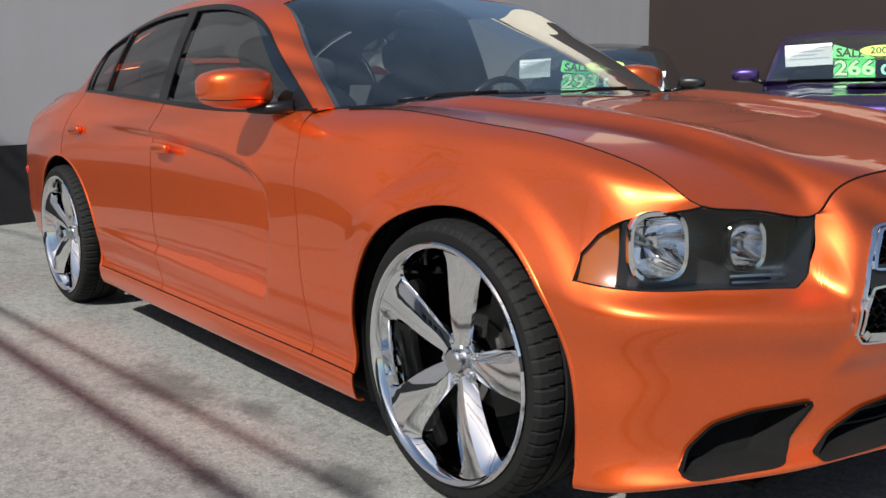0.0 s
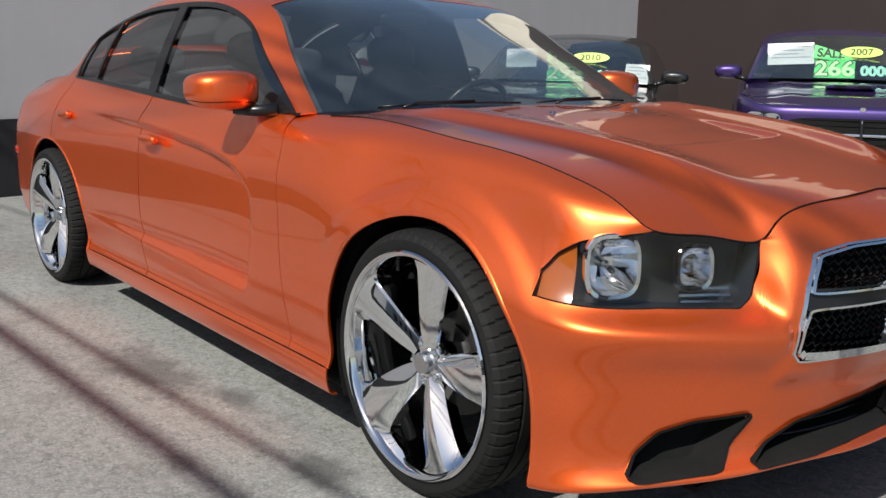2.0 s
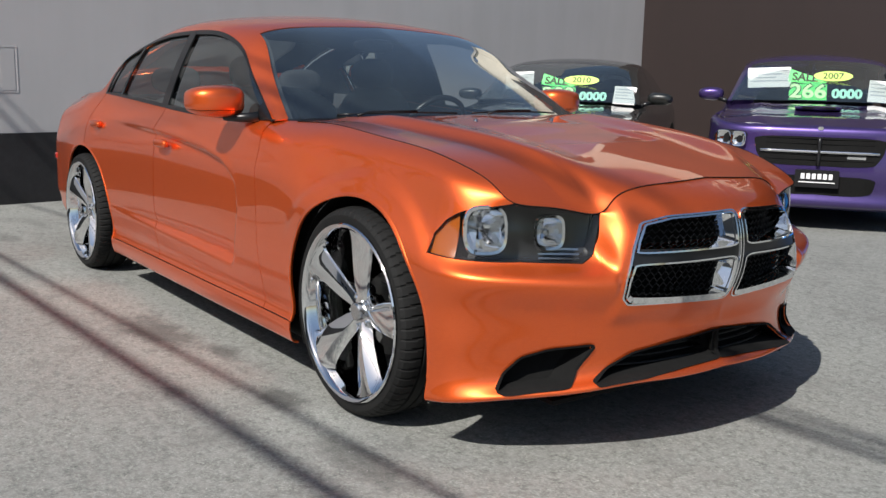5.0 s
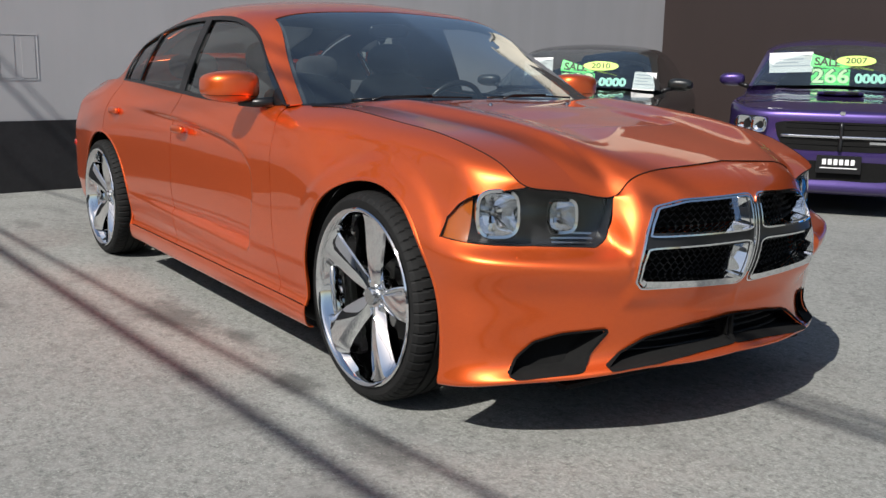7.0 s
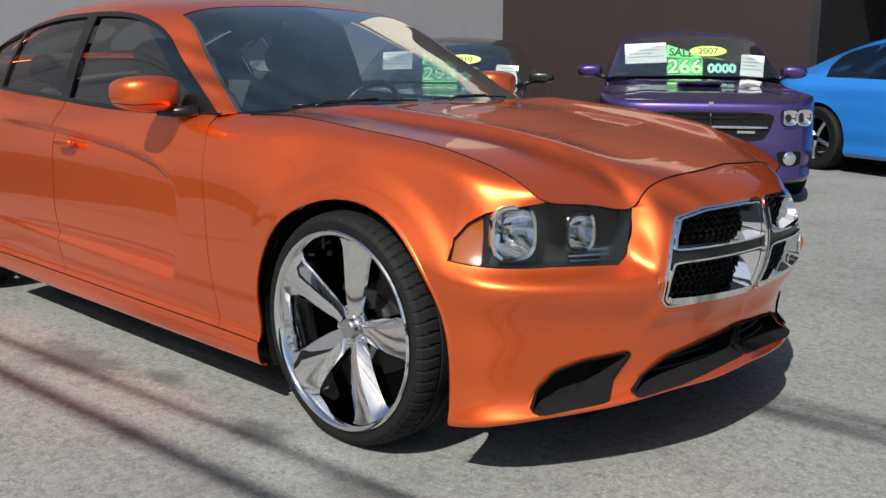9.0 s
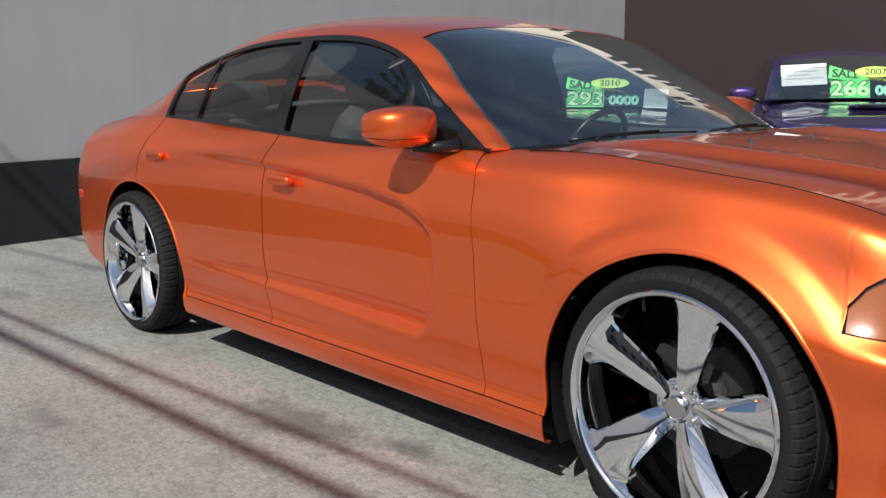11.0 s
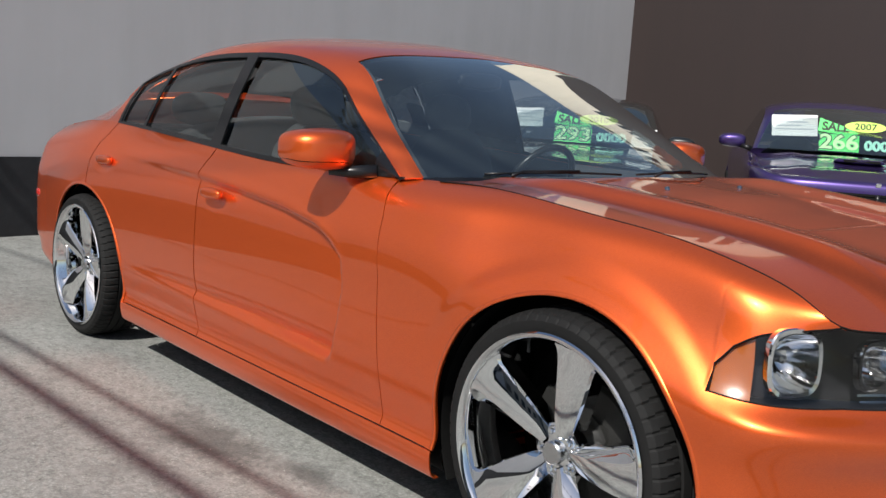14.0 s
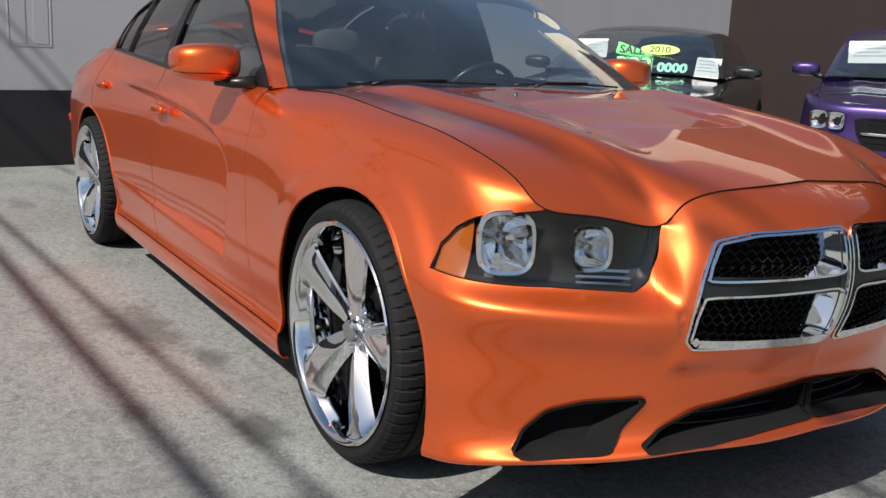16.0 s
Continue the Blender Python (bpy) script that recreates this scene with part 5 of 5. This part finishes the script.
def parked_car(label, paint, at, nose_x=2.42, nose_z=0.90, width=0.94, tail_x=-2.5, roof_drop=0.0, canopy_dx=0.0):
    car = thing("parked_car", label, "car", at, kind="thing")
    S = blunt_skin(nose_x, nose_z, width, tail_x)
    TS = Surface((np.array(CANOPY) * np.array([1, width / 0.94, 1]) + np.array([canopy_dx, 0, 0]) + np.array([0, 0, -roof_drop]) * (np.array(CANOPY)[..., 2:3] - 1.0) / 0.48).transpose(1, 0, 2))
    for side in (-1, 1):
        uu, vv = np.meshgrid(np.linspace(0, 1, 160), np.linspace(0, 1, 50))
        P = S.at(uu, vv)
        P[..., 1] = np.maximum(P[..., 1], 0)
        keep = np.ones((49, 159), bool)
        cut_round(P, keep, 1.5, 0.34, 0.40)
        cut_round(P, keep, -1.5, 0.34, 0.40)
        sheet("body_side", P, paint, car, side, keep=keep, thick=0.004)
        # bonnet
        top = S.at(np.linspace(0, 1, 200), np.ones(200))
        edge = top[(top[:, 0] > 0.80 + canopy_dx)]
        n = 28
        xs = np.linspace(nose_x - 0.10, 0.86 + canopy_dx, n)
        net = np.zeros((9, n, 3))
        for i, x in enumerate(xs):
            sel = edge[edge[:, 1] > 0.60 * width]
            ey = float(np.interp(-x, -sel[:, 0], sel[:, 1]))
            ez = float(np.interp(-x, -sel[:, 0], sel[:, 2]))
            for j, f in enumerate(np.linspace(1, 0, 9)):
                lift = 0.035 * (1 - f ** 2) + 0.012 * math.exp(-((f - 0.62) / 0.1) ** 2)
                net[j, i] = (x + (0.10 * (1 - f * f) if i == n - 1 else 0), ey * f, ez + lift * smoothstep(0, 0.25, (nose_x - x) - 0.1))
        P = Surface(net[:, ::3]).at(*np.meshgrid(np.linspace(0, 1, 60), np.linspace(0.004, 1, 40)))
        P[..., 1] = np.maximum(P[..., 1], 0)
        sheet("bonnet", P, paint, car, side, thick=0.004)

        def cap(u0, u1, v0, v1, nu, nv):
            P = TS.at(*np.meshgrid(np.linspace(u0, u1, nu), np.linspace(v0, v1, nv)))
            P[..., 1] = np.maximum(P[..., 1], 0)
            return P
        ve = TS.tv[1]
        sheet("windscreen", cap(0.0, TS.tu[3], ve + 0.012, 1.0, 24, 20), WINDSCREEN, car, side).visible_shadow = False
        sheet("roof", cap(TS.tu[3], TS.tu[7], ve - 0.01, 1.0, 30, 20), paint, car, side, thick=0.004)
        sheet("rear_window", cap(TS.tu[7], TS.tu[9], ve, 1.0, 20, 16), DARKGLASS, car, side)
        sheet("trunk_lid", cap(TS.tu[9], 1.0, ve - 0.05, 1.0, 10, 16), paint, car, side, thick=0.004)
        sheet("roof_rail", cap(0.0, 1.0, 0.0, ve + 0.014, 80, 8), paint, car, side, thick=0.004)
        low_all = top[(top[:, 0] < 0.80 + canopy_dx) & (top[:, 0] > -2.2)]
        xs = np.linspace(0.78, -1.9, 50) + canopy_dx
        dl = cap(0.0, 1.0, 0.0, 0.0, 300, 1)[0]
        lo = np.stack([np.interp(-xs, -low_all[:, 0], low_all[:, c]) for c in range(3)], 1)
        up = np.stack([np.interp(-xs, -dl[:, 0], dl[:, c]) for c in range(3)], 1)
        k = np.linspace(0, 1, 6)[:, None, None]
        G = lo[None] * (1 - k) + up[None] * k
        sheet("side_window", G[:, 1:42], DARKGLASS, car, side).visible_shadow = False
        sheet("rear_pillar", G[:, 41:], paint, car, side, thick=0.003)
        for x in (1.5, -1.5):
            w = put("wheel", None, car)
            w.matrix_basis = pose(x, side * 0.82, 0.350, 0, 0, 0 if side < 0 else 180)
            put("tyre", SIMPLE_TYRE, w)
            put("rim", SIMPLE_RIM, w)
            for q in range(5):
                put("spoke", SIMPLE_SPOKE, w, at=pose(0, 0, 0, 0, 72 * q + 18, 0))
            vs, fs = revolve([(0.41, -0.86), (0.43, -0.80), (0.43, -0.55), (0.0, -0.55)], 28, "y", radians(-25), radians(205))
            put("wheel_liner", mesh("wheel_liner", [(a + x, -b * side, c + 0.34) for a, b, c in vs], fs, MATT), car)
        mir = put("door_mirror", None, car)
        flip = (lambda fs: fs) if side < 0 else (lambda fs: [f[::-1] for f in fs])
        v, f = superbox(0.50 + canopy_dx, -1.00, 1.075, 0.08, 0.125, 0.068, 3.0)
        put("mirror_shell", mesh("mirror_shell", fixed(v, side), flip(f), paint), mir)
        v, f = tube(fixed([(0.54 + canopy_dx, -0.92, 1.03), (0.60 + canopy_dx, -0.84, 1.01)], side), 0.022, 8)
        put("mirror_foot", mesh("mirror_foot", v, f, BLACK), mir)
        for yy in (0.37,):
            seat = put("front_seat", None, car)
            cushion("seat_back", -0.33 + canopy_dx, side * yy, 0.82, 0.10, 0.25, 0.34, CLOTH, seat, -14)
            cushion("headrest", -0.40 + canopy_dx, side * yy, 1.18 - roof_drop, 0.055, 0.13, 0.09, CLOTH, seat, -10)
    cushion("dashboard", 0.66 + canopy_dx, 0, 0.86, 0.24, 0.70, 0.12, DASH, car, 4, 4.0)
    cushion("rear_bench", -1.25 + canopy_dx, 0, 0.80, 0.10, 0.64, 0.26, CLOTH, car, -18)
    part("floor_pan", box(-2.2, nose_x - 0.25, -0.75, 0.75, 0.19, 0.25), MATT, car)
    return car, S, TS


def on_screen(TS, y, up, lean=68):
    """A place behind a windscreen, y across and up (0 to 1) along it, for a card that stands nearly upright there."""
    ve = TS.tv[1]
    v = ve + (1 - ve) * (1 - abs(y) / 0.72)
    c = TS.at(TS.tu[3] * up, v)
    a = radians(lean)
    u = Vector((-math.cos(a), 0, math.sin(a)))
    lat = Vector((0, 1, 0))
    m = Matrix((lat, u, lat.cross(u))).transposed().to_4x4()
    m.translation = Vector((c[0] - 0.10, y, c[2]))
    return m


def price_card(car, TS, year, big, y, up):
    """The sale notice: a ragged green title, an oval with the year, the price in green and mint figures."""
    sign = put("sale_sign", None, car, "green and white sale sign behind the windscreen")
    m = on_screen(TS, y, up) @ Matrix.Scale(0.98, 4)
    card("sign_title", 0.36, 0.14, GREEN, sign, m @ pose(-0.14, 0.105, 0, 0, 0, -6), "ragged green title", True)
    lettering("title_text", "SALE", 0.115, INK, sign, m @ pose(-0.17, 0.105, 0.003, 0, 0, -3), 0.004)
    oval("year_oval", 0.36, 0.105, LIME, sign, m @ pose(0.09, 0.125, 0.004), "lime green oval")
    lettering("year_text", year, 0.085, INK, sign, m @ pose(0.09, 0.123, 0.007), 0.001, 1.15)
    card("price_field", 0.35, 0.165, GREEN, sign, m @ pose(-0.135, -0.045, 0.0))
    lettering("price_shade", big, 0.20, INK, sign, m @ pose(-0.135, -0.045, 0.002), 0.012, 1.15)
    lettering("price_text", big, 0.20, LIMEWHITE, sign, m @ pose(-0.135, -0.045, 0.005), 0.004, 1.15)
    lettering("price_zeros", "0000", 0.125, MINT, sign, m @ pose(0.225, -0.06, 0.002), 0.006, 1.1)


def paper(car, TS, y, up, w, h, tilt):
    m = on_screen(TS, y, up) @ pose(0, 0, 0, 0, 0, tilt)
    c = card("paper_notice", w, h, PAPER, car, m, "white paper notice behind the windscreen")
    for k in range(4):
        part("print_line", box(-w * 0.42, w * (0.42 - 0.13 * (k % 3)), h * (0.30 - 0.17 * k), h * (0.36 - 0.17 * k), 0.0016, 0.0022), GREYINK, c)


LIMEWHITE = plain("pale_lime_film", (0.62, 0.95, 0.45), 0.5, 0, 0.03, 10)
MINT = plain("mint_film", (0.42, 0.88, 0.68), 0.5, 0, 0.03, 10)
GREYINK = plain("grey_ink", (0.45, 0.46, 0.48), 0.6, 0, 0.1, 20)

PURPLE_AT = pose(-1.59, 6.53, 0, 0, 0, -55)
purple, PS, PTS = parked_car("metallic purple four-door sedan with sale sign behind the windscreen", PURPLE, PURPLE_AT, 2.42, 0.87, 0.93)
price_card(purple, PTS, "2007", "266", 0.05, 0.26)
paper(purple, PTS, -0.45, 0.53, 0.41, 0.21, 3)
paper(purple, PTS, 0.58, 0.26, 0.22, 0.22, -4)


def nose_at(S, y, z):
    us = np.linspace(0, 0.25, 120)
    vs = np.linspace(0, 1, 60)
    P = S.at(*np.meshgrid(us, vs))
    d = (P[..., 1] - abs(y)) ** 2 + (P[..., 2] - z) ** 2
    return float(P[np.unravel_index(np.argmin(d), d.shape)][0])


def purple_front(car, S):
    g = put("grille", None, car, "black grille with bright crossbars")
    pts = [(-0.52, 0.775), (0.52, 0.775), (0.49, 0.64), (0.42, 0.54), (-0.42, 0.54), (-0.49, 0.64)]
    ring = smooth_poly(pts, 4)
    vs = [(nose_at(S, y, z) + 0.006, y, z) for y, z in ring]
    bm = bmesh.new()
    f = bm.faces.new([bm.verts.new(v) for v in vs])
    bmesh.ops.triangulate(bm, faces=[f])
    part("grille_mesh", bm, MATT, g)
    for z in (0.655,):
        v, f = tube([(nose_at(S, y, z) + 0.016, y, z) for y in np.linspace(-0.46, 0.46, 14)], 0.014, 8)
        put("crossbar", mesh("crossbar", v, f, CHROME), g, "chrome crossbar")
    for z in (0.59, 0.63, 0.72, 0.76):
        v, f = tube([(nose_at(S, y, z) + 0.008, y, z) for y in np.linspace(-0.42, 0.42, 12)], 0.004, 6)
        put("grille_bar", mesh("grille_bar", v, f, MATT), g)
    v, f = tube([(nose_at(S, 0, z) + 0.016, 0, z) for z in np.linspace(0.54, 0.775, 6)], 0.016, 8)
    put("crossbar", mesh("crossbar", v, f, BLACK), g)
    part("badge", box(nose_at(S, 0.3, 0.66) + 0.01, nose_at(S, 0.3, 0.66) + 0.016, 0.22, 0.36, 0.605, 0.625), CHROME, g, "small bright badge")
    part("nose_badge", box(nose_at(S, 0, 0.84) - 0.01, nose_at(S, 0, 0.84) + 0.012, -0.02, 0.02, 0.83, 0.86), CHROME, car, bevel=0.005)
    for s in (-1, 1):
        lamp = put("headlamp", None, car, "twin round headlamp in a dark housing")
        ring = smooth_poly([(0.56, 0.80), (0.80, 0.81), (0.86, 0.74), (0.82, 0.67), (0.60, 0.66)], 4)
        bm = bmesh.new()
        f = bm.faces.new([bm.verts.new((nose_at(S, y, z) + 0.006, y * s, z)) for y, z in ring])
        bmesh.ops.triangulate(bm, faces=[f])
        part("housing", bm, BLACK, lamp)
        for y, r in ((0.64, 0.058), (0.765, 0.062)):
            me = lamp_bowl("reflector", r, 0.03, 1.0)
            put("reflector", me, lamp, at=pose(nose_at(S, y, 0.735) + 0.035, s * y, 0.735, 0, 0, s * 22))
        vs, fs = revolve([(0.0, 0.008), (0.05, 0.006), (0.058, 0.0), (0.06, -0.02)], 24, "x")
        put("fog_lamp", mesh("fog_lamp", vs, fs, CHROME), car, "round fog lamp", at=pose(nose_at(S, 0.66, 0.40) + 0.012, s * 0.66, 0.40, 0, 0, s * 20))
        bm = bmesh.new()
        ring = smooth_poly([(0.54, 0.46), (0.76, 0.46), (0.76, 0.34), (0.58, 0.34)], 3)
        f = bm.faces.new([bm.verts.new((nose_at(S, y, z) + 0.004, y * s, z)) for y, z in ring])
        bmesh.ops.triangulate(bm, faces=[f])
        part("fog_surround", bm, MATT, car)
    bm = bmesh.new()
    f = bm.faces.new([bm.verts.new((nose_at(S, y, z) + 0.004, y, z)) for y, z in smooth_poly([(-0.46, 0.46), (0.46, 0.46), (0.42, 0.30), (-0.42, 0.30)], 4)])
    bmesh.ops.triangulate(bm, faces=[f])
    part("lower_intake", bm, MATT, car)
    plate = put("front_plate", None, car, "black show plate with white lettering bars")
    x = nose_at(S, 0, 0.5) + 0.02
    part("plate_board", box(x, x + 0.012, -0.17, 0.17, 0.365, 0.51), BLACK, plate, bevel=0.003)
    for k in range(6):
        part("plate_bar", box(x + 0.013, x + 0.015, -0.125 + k * 0.043, -0.125 + k * 0.043 + 0.030, 0.435, 0.48), PAPER, plate)
    part("plate_line", box(x + 0.013, x + 0.015, -0.14, 0.14, 0.405, 0.413), PAPER, plate)
    v, f = superbox(1.42, 0, 0.985, 0.17, 0.20, 0.026, 3.2, 28, 12)
    sc = put("bonnet_scoop", mesh("bonnet_scoop", v, f, PURPLE), car)
    part("scoop_mouth", box(1.562, 1.594, -0.145, 0.145, 0.975, 0.997), MATT, sc, bevel=0.006)


purple_front(purple, PS)

BLACK_AT = pose(-3.41, 4.82, 0, 0, 0, -55) @ Matrix.Diagonal((1, 1, 0.94, 1))
dark, DS, DTS = parked_car("glossy black coupe with sale sign behind the windscreen", BLACKP, BLACK_AT, 2.45, 0.90, 0.94)
price_card(dark, DTS, "2010", "293", 0.15, 0.22)
paper(dark, DTS, -0.46, 0.50, 0.30, 0.20, 3)
paper(dark, DTS, 0.66, 0.20, 0.22, 0.20, -3)
for s in (-1, 1):
    for y in (0.42, 0.70):
        put("headlamp", lamp_bowl("headlamp", 0.07, 0.03, 1.0), dark, "round headlamp", at=pose(nose_at(DS, y, 0.72) + 0.01, s * y, 0.72, 0, 0, s * 12))
bm = bmesh.new()
f = bm.faces.new([bm.verts.new((nose_at(DS, y, z) + 0.004, y, z)) for y, z in smooth_poly([(-0.74, 0.80), (0.74, 0.80), (0.72, 0.64), (-0.72, 0.64)], 3)])
bmesh.ops.triangulate(bm, faces=[f])
part("grille", bm, MATT, dark)

BLUE_AT = pose(1.02, 8.17, 0, 0, 0, -20)
blue, BS, BTS = parked_car("bright blue two-door coupe beside a dark gateway", BLUEP, BLUE_AT, 2.25, 0.88, 0.93, -2.3)


# ---------------------------------------------------------------- round about
panel_m = GW @ Matrix.Translation((8.55, 0.0, 0))
hatch = thing("wall_hatch", "grey painted hatch with two leaves set in the wall", "hatch", panel_m, kind="thing")
for k in range(2):
    x0 = 0.385 + 0.175 * k
    part("hatch_leaf", box(x0, x0 + 0.12, -0.01, 0.003, 0.985, 1.345), GREYWALL, hatch, bevel=0.003)
for x0, x1, z0, z1 in ((0.36, 0.70, 1.35, 1.362), (0.36, 0.70, 0.966, 0.978), (0.36, 0.372, 0.978, 1.35), (0.688, 0.70, 0.978, 1.35)):
    part("hatch_frame", box(x0, x1, -0.01, 0.0035, z0, z1), GREYWALL, hatch, bevel=0.002)

# dark gateway beyond the brown wall
slab("gate_post", -0.25, 0.02, 4.424, 4.52, 0.0, 4.6, BLACKWALL, "black steel gate post beside the brown wall", "post", GW)
slab("gateway_back", -4.0, -3.8, 4.3, 16.0, 0.0, 4.6, BLACKWALL, "dark back wall inside the gateway", "wall", GW)
slab("gateway_side", -3.8, -0.26, 4.1, 4.3, 0.0, 4.6, BLACKWALL, "dark side wall inside the gateway", "wall", GW)
slab("gateway_roof", -4.0, -0.25, 4.1, 16.0, 4.6, 4.75, BLACKWALL, "dark roof over the gateway", "roof", GW)


def facade(name, label, m, width, depth, height, mat, cols, floors, w, h, few=False):
    b = thing(name, label, "building", m, kind="thing")
    part("wall", box(0, width, 0, depth, 0, height), mat, b)
    part("roof_edge", box(-0.2, width + 0.2, -0.25, depth, height, height + 0.35), CONCRETE, b)
    for fl in range(floors):
        for c in range(cols):
            if few and c < cols - 2 and fl != (3 if c < cols - 9 else 4):
                continue
            x = (c + 0.5) * width / cols - w / 2
            z = (fl + 0.35) * height / floors
            bm = box(x - 0.08, x + w + 0.08, -0.06, 0.0, z - 0.08, z + h + 0.08)
            win = part("window", bm, CONCRETE, b)
            part("pane", box(x, x + w, -0.075, -0.061, z, z + h), PANE, win)
    return b


PANE = plain("window_pane", (0.03, 0.035, 0.04), 0.05, 0, 0.2, 2)
facade("apartment_building", "tall pale beige apartment building behind the lot wall", pose(-23, 27, 0, 0, 0, 4), 17, 10, 18.0, BEIGE, 16, 6, 0.64, 1.7, True)
facade("shop_building", "low dull shop building across the street", pose(26, -17, 0, 0, 0, 180), 20, 8, 4.6, DULL, 8, 1, 1.6, 1.4)
facade("store_house", "dull two-storey store house across the street", pose(6, -18, 0, 0, 0, 180), 9, 8, 6.2, DULL, 5, 2, 1.1, 1.2)
facade("shop_building", "low dull shop building across the street", pose(-3, -17, 0, 0, 0, 180), 22, 8, 4.2, DULL, 7, 1, 1.8, 1.4)

# utility pole and cables over the street
pole = thing("utility_pole", "grey concrete utility pole with crossarms and transformers", "pole", pose(-9.5, -7.3, 0), kind="thing")
v, f = tube([(0, 0, 0), (0, 0, 9.5)], [0.17, 0.12], 16)
put("shaft", mesh("shaft", v, f, CONCRETE), pole)
for z, half in ((9.1, 1.1), (8.5, 1.1), (7.9, 0.9), (7.2, 1.0), (6.1, 0.7)):
    arm = part("crossarm", box(-0.06, 0.06, -half, half, z, z + 0.13), IRON, pole)
    for k in (-0.9, -0.45, 0.45, 0.9):
        v, f = tube([(0, half * k, z + 0.13), (0, half * k, z + 0.30)], [0.05, 0.035], 8)
        put("insulator", mesh("insulator", v, f, IRON), arm)
vs, fs = revolve([(0.0, 1.0), (0.24, 0.98), (0.26, 0.9), (0.26, 0.05), (0.0, 0.0)], 24, "z")
for y in (-0.48, 0.48):
    put("transformer", mesh("transformer", vs, fs, IRON), pole, "dark transformer drum", at=pose(0.0, y, 6.35))

# drop wires running from the pole to the houses behind it
random.seed(4)
for k in range(9):
    z0 = random.uniform(6.2, 9.2)
    a = Vector((-9.5, -7.3 + random.uniform(-0.8, 0.8), z0))
    b = Vector((-9.5 + random.uniform(-9, 6), -17.5, random.uniform(4.6, 6.4)))
    pts = [a.lerp(b, q / 12) - Vector((0, 0, 1.3 * (q / 12) * (1 - q / 12))) for q in range(13)]
    v, f = tube(pts, random.choice((0.02, 0.03, 0.045)), 6)
    tagged(put("cable", mesh("cable", v, f, WIRE), None), "black drop wire hung from the utility pole", "cable", "drop wires", "thing")

for y_on_ground, slope, r, h in ((-1.39, 0.04, 0.030, 4.8), (-1.17, 0.06, 0.018, 4.6), (0.20, 0.05, 0.022, 7.0), (0.36, 0.05, 0.014, 6.8), (0.05, 0.14, 0.014, 7.4), (-2.55, 0.05, 0.018, 5.6)):
    y0 = y_on_ground - h * 0.87
    x0 = h * 0.37
    pts = [(x, y0 + slope * (x - x0), h + 0.0009 * (x - 4) ** 2) for x in np.linspace(-30, 34, 41)]
    v, f = tube(pts, r, 8)
    tagged(put("cable", mesh("cable", v, f, WIRE), None), "black overhead cable strung between poles", "cable", "overhead cables", "thing")
